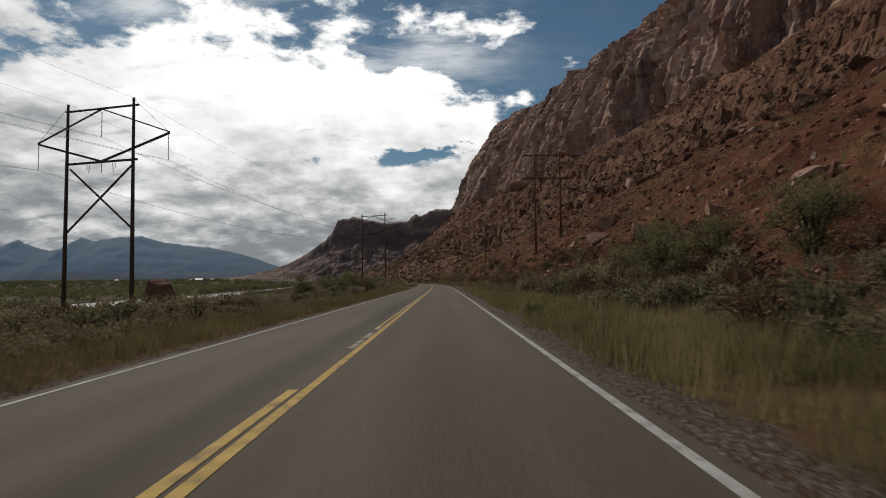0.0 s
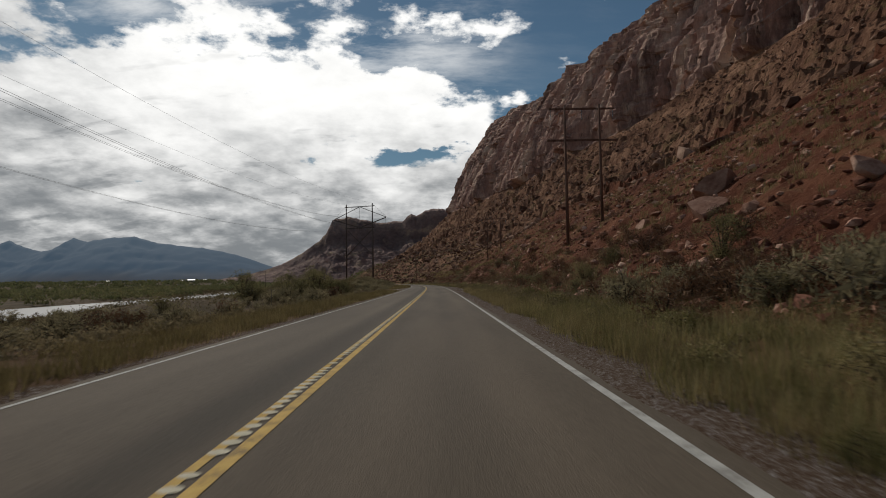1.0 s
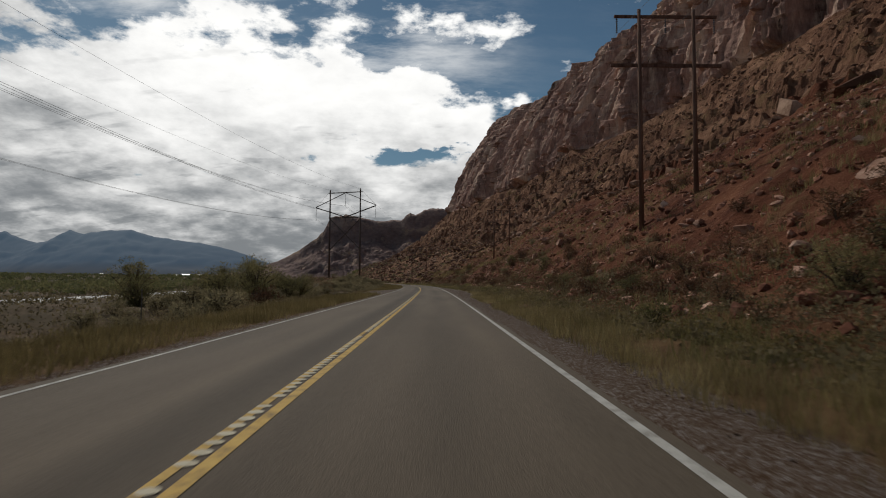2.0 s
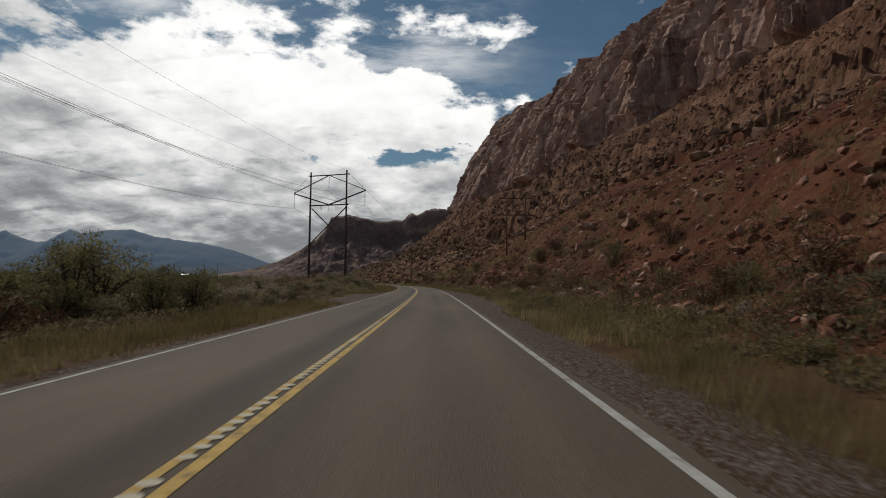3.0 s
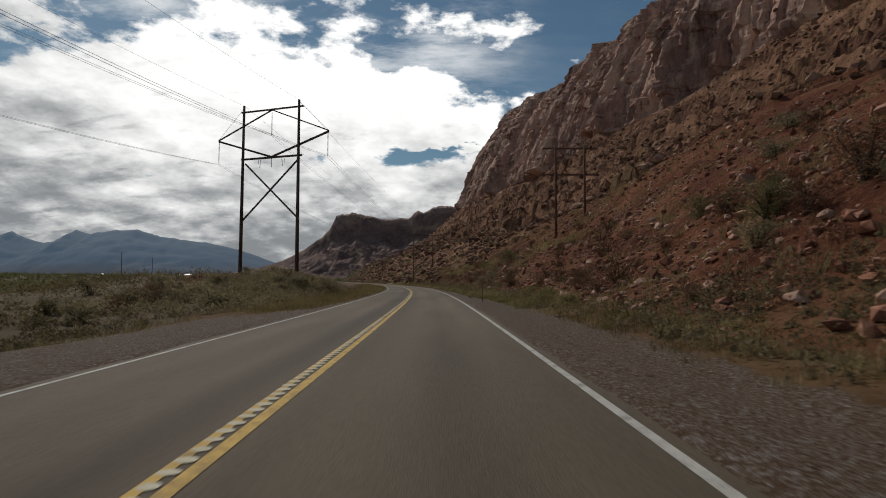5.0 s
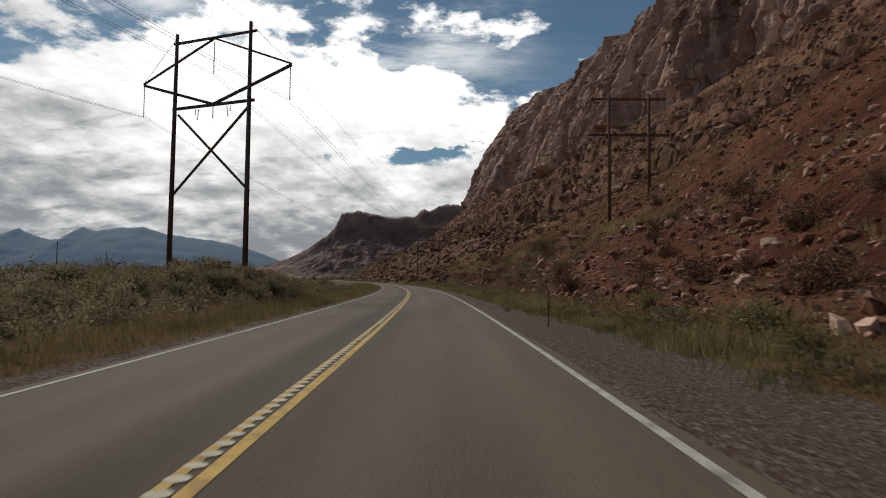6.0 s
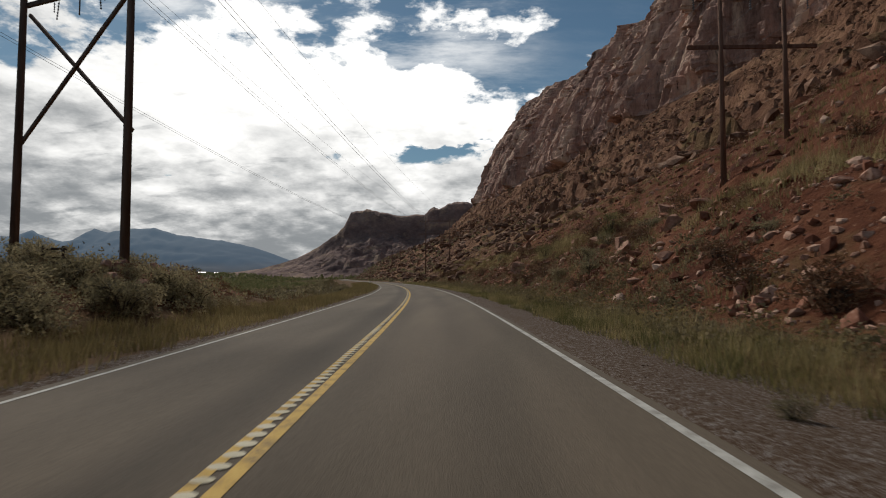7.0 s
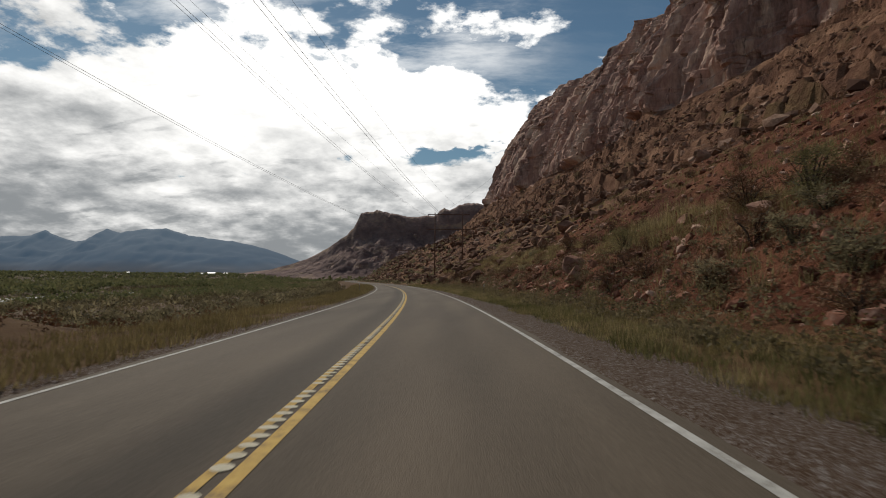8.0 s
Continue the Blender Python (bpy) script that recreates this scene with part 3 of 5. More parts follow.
# thin beds step back towards the rim, and here and there in the wall
for bed_h, deep, sd in ((19.0, 5.0, 78), (7.0, 2.8, 178)):
    ph = zc / bed_h + 0.5 * fbm(ycol / 110, c * 2, 3, sd)
    ph = ph - np.floor(ph)
    out = out - deep * (smooth(0.0, 0.3, ph) - ph) * (0.35 + 0.9 * smooth(0.55, 0.8, c)) * smooth(0.3, 0.6, vnoise(ycol / 60, c * 4, sd + 2))
xc = xc - edgefade * out
zc = zc + edgefade * (2.0 * fbm(ycol / 9, c * 14, 3, 81))
xp = np.maximum(xc[:, -1:], xm[:, None]) + plat_d[None, :]
zp = zc[:, -1:] + np.array([4, 12, 24, 30, 30])[None, :] + 3 * fbm(xp / 40, ycol / 40, 2, 83)

X = np.concatenate([xl, xr0, xn, xt, xc, xp], 1)
Z = np.concatenate([zl, zr0, zn, zt, zc, zp], 1)
Yg = np.repeat(ycol, X.shape[1], 1)
Yg = Yg + np.concatenate([np.zeros_like(xl), np.zeros_like(xr0), np.zeros_like(xn), np.zeros_like(xt), 1.2 * edgefade * fbm(zc / 11, ycol / 11, 2, 85), np.zeros_like(xp)], 1)
nr, nc = X.shape
ii = np.arange(nr * nc).reshape(nr, nc)
quads = np.stack([ii[:-1, :-1], ii[:-1, 1:], ii[1:, 1:], ii[1:, :-1]], -1).reshape(-1, 4)
# which surface shows where
sec = np.concatenate([np.where(left_d > 9, 1, 0), np.full(5, 0), np.where(near_d < 4.8, 0, 2), np.where(tal_p < 0.10, 2, 3), np.full(80, 4), np.full(5, 3)])[:-1]
idx = np.repeat(sec[None, :], nr - 1, 0)
ym = Yr[:-1][:, None]
cid = np.arange(nc - 1)[None, :]
nl = len(left_d)
ld = np.concatenate([left_d, np.full(nc - nl, -1)])[:-1][None, :]
ragged = np.concatenate([np.full(nc - 85 - len(tal_p), -1.0), tal_p, np.full(85, -1.0)])[:-1][None, :] + 0.16 * fbm(ym / 21, cid / 6.0, 4, 99)
idx = np.where((idx == 3) & (cid < nc - 86) & (ragged < 0.16), 2, idx)
idx = np.where((idx == 2) & (ld < 0) & (ym + 40 * fbm(ym / 17, cid / 5.0, 3, 98) > 275), 3, idx)
mound = (ym > 188) & (ym < 208 + 3 * fbm(ym / 5, ld / 4, 2, 100)) & (ld > 6.5) & (ld < 26)
idx = np.where(mound, 2, idx)
ground = part("ground", mesh_from("ground", np.stack([X, Yg, Z], -1).reshape(-1, 3), quads, [M_verge, M_plain, M_talus, M_slope, M_cliff], idx.ravel(), True))
_sm = np.empty(len(ground.data.polygons), dtype=bool)
_sm[:] = idx.ravel() < 2
ground.data.polygons.foreach_set("use_smooth", _sm)
# how much gravel lies on the ground: shoulders, and the dirt pull-out on the river's side
away = np.concatenate([-dl, np.zeros_like(xr0), dn, np.full((nr, nc - nl - 5 - len(near_d)), 99.0)], 1)
bare_l = 0.2 + 4.8 * smooth(115, 126, ycol) * (1 - 0.95 * smooth(150, 160, ycol))
bare_r = np.interp(ycol, SHOULDER[0], SHOULDER[1])
loose = np.where(away > 0, np.clip(1 - (away - bare_r) / 0.9, 0, 1), np.clip(1 - (-away - bare_l) / 0.9, 0, 1))
_at = ground.data.attributes.new("gravel", "FLOAT", "POINT")
_at.data.foreach_set("value", loose.ravel().astype(np.float32))
tagged(ground, "red desert valley floor, rubble slope and sandstone cliff", "ground", kind="structure")


def ground_z(x, y):
    """Height of the ground by the grid it was built on."""
    i = int(np.clip(np.searchsorted(Yr, y) - 1, 0, nr - 2))
    t = (y - Yr[i]) / (Yr[i + 1] - Yr[i])
    a = np.interp(x, X[i], Z[i])
    b = np.interp(x, X[i + 1], Z[i + 1])
    return float(a * (1 - t) + b * t)


def ground_zs(xs, ys):
    return np.array([ground_z(a, b) for a, b in zip(xs, ys)])


# ---------------- road ----------------
ry = np.concatenate([np.arange(-120, 420, 2.0), np.arange(420, 900, 8.0)])


def strip(name, lo, hi, z, mat, ys=ry, thick=0.0, cols=2):
    """A band along the road between two offsets from the cliff-side white line."""
    ws = np.linspace(lo + 0 * ys, hi + 0 * ys, cols).T
    x = edge_x(ys)[:, None] + ws
    zz = np.full_like(x, z)
    v = np.stack([x, np.repeat(ys[:, None], cols, 1), zz], -1)
    n = len(ys)
    g = np.arange(n * cols).reshape(n, cols)
    f = np.stack([g[:-1, :-1], g[:-1, 1:], g[1:, 1:], g[1:, :-1]], -1).reshape(-1, 4)
    v = v.reshape(-1, 3)
    if thick:
        m = len(v)
        low = v.copy()
        low[:, 2] -= thick
        v = np.concatenate([v, low])
        s1 = np.stack([g[:-1, 0], g[1:, 0], g[1:, 0] + m, g[:-1, 0] + m], -1)
        s2 = np.stack([g[1:, -1], g[:-1, -1], g[:-1, -1] + m, g[1:, -1] + m], -1)
        f = np.concatenate([f, s1, s2])
    return mesh_from(name, v, f, [mat], shade_smooth=False)


road = part("road", strip("road", -LANES - 0.16 - 0.14 * vnoise(ry / 2.3, ry * 0, 141), 0.16 + 0.16 * vnoise(ry / 2.3, ry * 0, 142), 0.0, M_asphalt, thick=0.15, cols=40))
_at = road.data.attributes.new("across", "FLOAT", "POINT")
_co = np.empty(len(road.data.vertices) * 3)
road.data.vertices.foreach_get("co", _co)
_co = _co.reshape(-1, 3)
_at.data.foreach_set("value", (_co[:, 0] - edge_x(_co[:, 1])).astype(np.float32))
tagged(road, "worn grey asphalt two-lane desert road", "road", kind="structure")
part("edge_line", strip("edge_line", -0.065, 0.065, 0.006, M_white), road, "worn white painted edge line")
part("edge_line", strip("edge_line", -LANES - 0.042, -LANES + 0.042, 0.006, M_white), road, "worn white painted edge line")
part("centre_line", strip("centre_line", -3.965, -3.825, 0.006, M_yellow), road, "solid yellow centre line")
# the second yellow line is broken by a gap just ahead of the start
part("centre_line", strip("centre_line", -4.165, -4.025, 0.006, M_yellow, ry[ry < 9]), road, "broken yellow centre line")
ly = np.arange(18, 420, 2.0)
part("centre_line", strip("centre_line", -4.165, -4.065, 0.006, M_yellow, ly), road, "worn yellow centre line")

# ---------------- river, far range, far mesa ----------------
wy = np.concatenate([np.arange(-300, 1400, 20.0), np.arange(1400, 4900, 100.0)])
ww = np.interp(wy, RIVER[:, 0], RIVER[:, 2]) * 0.62
wx = river_mid(wy)
v = np.stack([np.stack([wx - ww, wy, np.full_like(wy, WATER_Z)], -1), np.stack([wx + ww, wy, np.full_like(wy, WATER_Z)], -1)], 1).reshape(-1, 3)
n = len(wy)
f = np.stack([2 * np.arange(n - 1), 2 * np.arange(n - 1) + 1, 2 * np.arange(n - 1) + 3, 2 * np.arange(n - 1) + 2], -1)
tagged(part("river_water", mesh_from("river_water", v, f, [M_water])), "calm muddy river reflecting the pale sky", "water", kind="structure")


def ridge(name, us, tops, dist, depth, foot, mat, seed, rough, power=1.0, nrow=40, sub=6):
    """A hill range: its skyline is given as bearing and rise (tangents), it slopes down towards the eye over depth metres."""
    u = np.interp(np.linspace(0, len(us) - 1, (len(us) - 1) * sub + 1), np.arange(len(us)), us)
    t = np.interp(u, us, tops)
    q = np.linspace(0, 1, nrow)[:, None]
    yd = dist - depth * (1 - q) + 0 * u[None, :]
    x = np.repeat(u[None, :] * dist, nrow, 0)
    top = t[None, :] * dist * (1 + rough * fbm(u * 90, u * 0, 4, seed)[None, :])
    prof = (0.70 * q ** power + 0.30 * smooth(0.78, 0.92, q)) if name == "mesa" else q ** power
    z = foot + (top - foot) * prof
    fade = np.sin(np.pi * np.clip(q, 0, 1)) ** 0.7
    z = z + fade * np.maximum(top - foot, 0) * (0.09 * fbm(x / (dist * 0.035), q * 7, 4, seed + 3, 0.6) + 0.035 * fbm(x / (dist * 0.008), q * 30, 3, seed + 5))
    if name == "mesa":
        spur = 0.5 - np.abs(fbm(x / 95 + 0.5 * q, q * 1.5, 3, seed + 7))
        z = z + fade * np.maximum(top - foot, 0) * (0.08 * spur * smooth(0.1, 0.5, q) + 0.018 * cells(x / 26, q * 22, seed + 9))
    z = np.minimum(z, top - (1 - q) * 6)
    back = np.stack([x[0], yd[-1] + depth * 0.3, np.full_like(x[0], foot)], -1)[None]
    V = np.concatenate([np.stack([x, yd, z], -1), back], 0)
    a, b = V.shape[:2]
    g = np.arange(a * b).reshape(a, b)
    F = np.stack([g[:-1, :-1], g[:-1, 1:], g[1:, 1:], g[1:, :-1]], -1).reshape(-1, 4)
    return part(name, mesh_from(name, V.reshape(-1, 3), F, [mat], shade_smooth=name != "mesa"))


mesa = ridge("mesa", [-0.42, -0.33, -0.27, -0.235, -0.207, -0.195, -0.184, -0.16, -0.135, -0.11, -0.065, -0.058, -0.050, -0.042, -0.025, 0.0, 0.03, 0.12, 0.3],
             [0.004, 0.016, 0.034, 0.054, 0.074, 0.086, 0.109, 0.114, 0.109, 0.103, 0.104, 0.112, 0.116, 0.112, 0.123, 0.125, 0.120, 0.112, 0.10], 2700, 520, -8, M_mesa, 101, 0.025, 0.9, 90, 14)
tagged(mesa, "dark flat-topped mesa with sloping rubble foot", "mesa", kind="structure")
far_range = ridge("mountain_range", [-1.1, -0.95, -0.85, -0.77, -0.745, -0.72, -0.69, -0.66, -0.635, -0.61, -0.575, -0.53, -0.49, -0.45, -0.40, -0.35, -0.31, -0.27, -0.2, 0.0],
                  [0.05, 0.066, 0.070, 0.073, 0.082, 0.070, 0.062, 0.068, 0.084, 0.078, 0.084, 0.086, 0.074, 0.068, 0.062, 0.050, 0.036, 0.022, 0.012, 0.006], 4700, 700, -8, M_range_haze, 131, 0.02, 0.8, 24, 8)
tagged(far_range, "mountain range under cloud, blue haze painted in as glow", "mountain", kind="structure")

# ---------------- poles and wires ----------------


def rod(bm, a, b, r0, r1=None, seg=8):
    """A tapered round bar from a to b."""
    a, b = Vector(a), Vector(b)
    r1 = r0 if r1 is None else r1
    d = b - a
    m = Matrix.Translation((a + b) / 2) @ d.to_track_quat("Z", "Y").to_matrix().to_4x4()
    bmesh.ops.create_cone(bm, cap_ends=seg > 5, segments=seg, radius1=r0, radius2=r1, depth=d.length, matrix=m)


def beam(bm, a, b, w, h):
    """A squared timber from a to b."""
    a, b = Vector(a), Vector(b)
    d = b - a
    m = Matrix.Translation((a + b) / 2) @ d.to_track_quat("Z", "Y").to_matrix().to_4x4() @ Matrix.Diagonal((w, h, d.length, 1))
    bmesh.ops.create_cube(bm, size=1.0, matrix=m)


def rod_part(name, mat, parent, specs, label="", square=False):
    bm = bmesh.new()
    for s in specs:
        (beam if square else rod)(bm, *s)
    return part(name, bm_mesh(bm, name, mat, not square), parent, label)


def insulator(parent, top, length, lean=0.0, r=0.075):
    bm = bmesh.new()
    n = max(4, int(length / 0.16))
    a = Vector(top)
    b = a + Vector((lean, 0, -length))
    rod(bm, a, b, 0.025, 0.025, 6)
    for i in range(n):
        c = a.lerp(b, (i + 0.6) / n)
        bmesh.ops.create_cone(bm, cap_ends=True, segments=10, radius1=r, radius2=r * 0.45, depth=0.08, matrix=Matrix.Translation(c))
    return part("insulator_string", bm_mesh(bm, "insulator_string", M_insul), parent, "hanging grey insulator string")


def lattice_tower(name, left, right, label):
    """A wooden two-pole transmission tower with a diamond of cross-arms; its feet are given."""
    lx, ly, lz = left
    rx, ry_, rz = right
    mid = Vector(((lx + rx) / 2, (ly + ry_) / 2, 0))
    ax = Vector((rx - lx, ry_ - ly, 0))
    half = ax.length / 2
    ax.normalize()
    t = new(name)
    t.matrix_basis = Matrix.Translation((mid.x, mid.y, 0)) @ Matrix.Rotation(math.atan2(ax.y, ax.x), 4, "Z")
    top = (lz + rz) / 2 + 24.0
    for s, base in ((-1, lz), (1, rz)):
        rod_part("pole", M_pole, t, [((s * half * 1.03, 0, base - 1.5), (s * half * 1.01, 0, top + 0.5), 0.27, 0.16, 10)])
    h = half
    arm = 2.02 * h
    top_arm = rod_part("top_arm", M_pole, t, [((-h - 0.6, 0.2, top - 0.35), (h + 0.6, 0.2, top - 0.35), 0.16, 0.22)], square=True)
    low_arm = rod_part("lower_arm", M_pole, t, [((-h - 0.5, 0.2, top - 7.0), (h + 0.5, 0.2, top - 7.0), 0.18, 0.26)], square=True)
    tipz = top - 4.0
    for s in (-1, 1):
        rod_part("upper_strut", M_pole, t, [((0, 0.25, top - 0.4), (s * arm, 0.25, tipz), 0.16, 0.16)], square=True)
        strut = rod_part("lower_strut", M_pole, t, [((0, 0.3, top - 6.9), (s * arm, 0.3, tipz - 0.1), 0.17, 0.26)], square=True)
        rod_part("cross_brace", M_pole, t, [((-s * h * 0.97, 0.22 + 0.05 * s, top - 7.6), (s * h * 1.03, 0.22 + 0.05 * s, top - 15.6), 0.16, 0.2)], square=True)
        insulator(strut, (s * (arm - 0.1), 0.25, tipz - 0.2), 3.2)
        insulator(low_arm, (s * 1.7, 0.25, top - 7.2), 1.1, 0.15 * s, 0.06)
        insulator(low_arm, (s * 2.1, 0.25, top - 7.2), 0.01 + 0.6, 0.0, 0.05)
        rod_part("guy_rod", M_wire, t, [((s * h, 0.1, top + 0.3), (s * arm, 0.2, tipz), 0.02)])
    insulator(top_arm, (0, 0.25, top - 0.7), 3.2)
    rod_part("centre_hanger", M_pole, t, [((0, 0.3, top - 7.0), (0, 0.3, top - 8.3), 0.04)])
    tagged(t, label, "power pylon", "river-side power line")
    ends = [t.matrix_basis @ Vector(q) for q in ((-arm + 0.1, 0.25, tipz - 3.4), (0, 0.25, top - 3.9), (arm - 0.1, 0.25, tipz - 3.4), (-h, 0.2, top + 0.5), (h, 0.2, top + 0.5))]
    return t, ends


T1, T1w = lattice_tower("transmission_tower", (-46.85, 70.75, -0.2), (-37.45, 68.4, -0.6), "tall weathered wooden transmission tower with diamond cross-arms")
T2, T2w = lattice_tower("transmission_tower", (-29.6, 205.5, 1.2), (-21.25, 202.6, 1.2), "tall weathered wooden transmission tower among sagebrush")
T0w = [q + Vector((-12, -150, 0)) for q in T1w]
T3w = [q + Vector((20, 330, 14)) for q in T2w]


def wire(a, b, sag, r, label, name="power_cable"):
    n = 40
    cu = []
    for i in range(n + 1):
        t = i / n
        q = Vector(a).lerp(Vector(b), t)
        q.z -= 4 * sag * t * (1 - t)
        cu.append(q)
    bm = bmesh.new()
    rings = []
    for q in cu:
        rings.append([bm.verts.new(q + Vector((r * math.cos(k * 2.0944), 0, r * math.sin(k * 2.0944)))) for k in range(3)])
    for p0, p1 in zip(rings[:-1], rings[1:]):
        for k in range(3):
            bm.faces.new((p0[k], p0[(k + 1) % 3], p1[(k + 1) % 3], p1[k]))
    ob = part(name, bm_mesh(bm, name, M_wire))
    return tagged(ob, label, "cable", "power cables")


for A, B, s in ((T0w, T1w, 3.5), (T1w, T2w, 3.2), (T2w, T3w, 9)):
    for k_ in range(3):
        for off in (-0.2, 0.2):
            wire(A[k_] + Vector((off, 0, 0)), B[k_] + Vector((off, 0, 0)), s, 0.017, "twin aluminium power cable slung between wooden towers")
    for k_ in (3, 4):
        wire(A[k_], B[k_], s * 0.8, 0.014, "thin overhead shield wire between wooden towers")


def h_frame(x, y, z, height, gap, label, turn=0.0):
    """A two-pole wooden H-frame with two cross-arms."""
    t = new("utility_pole_frame")
    t.matrix_basis = pose(x, y, 0, 0, 0, turn)
    g = gap / 2
    for s in (-1, 1):
        zb_ = ground_z(x + s * g, y)
        rod_part("pole", M_polered, t, [((s * g, 0, zb_ - 1.2), (s * g, 0, z + height), 0.20, 0.13, 10)])
    arm_ = rod_part("upper_crossarm", M_polered, t, [((-g - 1.9, 0.16, z + height - 0.5), (g + 1.9, 0.16, z + height - 0.5), 0.14, 0.22)], square=True)
    rod_part("lower_crossarm", M_polered, t, [((-g - 2.2, 0.16, z + height - 4.4), (g + 2.2, 0.16, z + height - 4.4), 0.16, 0.24)], square=True)
    for s in (-g - 1.7, 0.0, g + 1.7):
        insulator(arm_, (s, 0.16, z + height - 0.6), 1.2, 0, 0.09)
    tagged(t, label, "utility pole", "cliff-side pole line")
    return [t.matrix_basis @ Vector((s, 0.16, z + height - 1.8)) for s in (-g - 1.7, 0.0, g + 1.7)]


HF = [(23, -22, 9.5, 13.5, 4.25), (17.26, 96.1, 9.0, 13.8, 4.25), (16.8, 211, 9.0, 12.6, 4.25), (-10.6, 344, 4.6, 14.5, 7.2), (1.5, 425, 11.5, 12, 4.25), (-38, 470, 4.0, 12, 4.25), (-58, 580, 4, 12, 4.25), (-82, 700, 5, 12, 4.25)]
tips = [h_frame(*h, "brown weathered wooden H-frame utility pole on rubble slope") for h in HF]
for a, b in ((0, 1), (1, 2), (2, 3), (3, 5), (5, 6), (6, 7)):
    for q0, q1 in zip(tips[a], tips[b]):
        wire(q0, q1, 2.2, 0.012, "thin power cable slung along the cliff foot")


def road_post(x, y, h, label, mat, reflector):
    """A roadside marker post."""
    t = new("marker_post")
    z = ground_z(x, y)
    t.matrix_basis = pose(x, y, z)
    bm = bmesh.new()
    beam(bm, (0, 0, -0.3), (0, 0, h), 0.05, 0.025)
    beam(bm, (0.02, 0.02, -0.3), (0.02, 0.02, h), 0.014, 0.04)
    part("post", bm_mesh(bm, "post", mat), t)
    if reflector:
        bm = bmesh.new()
        beam(bm, (0, -0.025, h - 0.2), (0, -0.025, h - 0.02), 0.075, 0.012)
        part("reflector", bm_mesh(bm, "reflector", M_pale), t, "pale reflector plate")
    tagged(t, label, "post", "roadside posts")


for x, y, h, rf in ((-18.0, 86.6, 2.6, False), (1.42, 169.5, 1.27, False), (-13.4, 124.0, 1.5, False), (-3.0, 246, 1.1, True), (-17.5, 262, 1.1, True), (-12.0, 318, 1.1, True)):
    road_post(x, y, h, "thin rusty steel roadside marker post in dry grass", M_steel, rf)


def gate(x, y, w):
    t = new("timber_stand")
    t.matrix_basis = pose(x, y, ground_z(x, y))
    for s in (-w / 2, w / 2):
        rod_part("post", M_bark, t, [((s, 0, -0.4), (s, 0, 1.25), 0.06)])
    for h in (1.12, 0.72):
        rod_part("rail", M_bark, t, [((-w / 2 - 0.1, 0.08, h), (w / 2 + 0.1, 0.08, h), 0.05, 0.11)], square=True)
    tagged(t, "small dark timber stand above the sagebrush", "stand")


gate(-20.6, 196.4, 0.9)
for x, y, top_z in ((-69.4, 246.4, 7.3), (-73.8, 267.5, 6.8)):
    zg = ground_z(x, y)
    t = new("line_pole")
    t.matrix_basis = pose(x, y, zg)
    rod_part("pole", M_bark, t, [((0, 0, -0.8), (0, 0, top_z - zg), 0.09, 0.06, 8)])
    rod_part("pole_cap", M_steel, t, [((0, 0, top_z - zg), (0, 0, top_z - zg + 0.08), 0.075, 0.05, 8)])
    tagged(t, "dark slender wooden line pole standing in the scrub", "utility pole", "line poles in the scrub")

# far pale buildings on the valley floor
for x, y, w, d_, h in ((-985, 2300, 26, 14, 6), (-948, 2340, 12, 10, 5), (-1012, 2280, 10, 8, 4), (-1400, 2450, 12, 10, 5)):
    t = new("far_building")
    t.matrix_basis = pose(x, y, ground_z(x, y) + 1.0, 0, 0, 12)
    bm = bmesh.new()
    bmesh.ops.create_cube(bm, size=1, matrix=Matrix.Translation((0, 0, h / 2)) @ Matrix.Diagonal((w, d_, h, 1)))
    part("wall", bm_mesh(bm, "wall", M_pale), t)
    bm = bmesh.new()
    q = [bm.verts.new(c_) for c_ in ((-w / 2 - 1, -d_ / 2 - 1, h), (w / 2 + 1, -d_ / 2 - 1, h), (w / 2 + 1, 0, h + 3), (-w / 2 - 1, 0, h + 3), (w / 2 + 1, d_ / 2 + 1, h), (-w / 2 - 1, d_ / 2 + 1, h))]
    for f_ in ((0, 1, 2, 3), (3, 2, 4, 5), (0, 3, 5), (1, 4, 2)):
        bm.faces.new([q[i] for i in f_])
    part("roof", bm_mesh(bm, "roof", M_roof), t, "pale metal roof")
    tagged(t, "pale low building far off in the valley", "building", "far buildings")

# ---------------- plants ----------------


def leaf_cloud(n, blobs, size, r, long=1.9, droop=0.0):
    """n small leaf triangles scattered in the given blobs (x, y, z, radius)."""
    bl = np.array(blobs)
    pick = r.choice(len(bl), n, p=bl[:, 3] ** 2 / (bl[:, 3] ** 2).sum())
    d = r.normal(size=(n, 3))
    d /= np.linalg.norm(d, axis=1, keepdims=True)
    rad = bl[pick, 3] * (0.35 + 0.75 * r.random(n) ** 0.6)
    pos = bl[pick, :3] + d * rad[:, None] * np.array([1, 1, 0.85])
    a = r.normal(size=(n, 3)) + d * 0.8 + np.array([0, 0, 0.5 - droop])
    a /= np.linalg.norm(a, axis=1, keepdims=True)
    b = np.cross(a, r.normal(size=(n, 3)))
    b /= np.linalg.norm(b, axis=1, keepdims=True)
    s = size * (0.6 + 0.8 * r.random(n))[:, None]
    v = np.stack([pos - b * s * 0.30, pos + b * s * 0.30, pos + a * s * long], 1)
    v[:, :, 2] = np.maximum(v[:, :, 2], 0.0)
    return v.reshape(-1, 3)


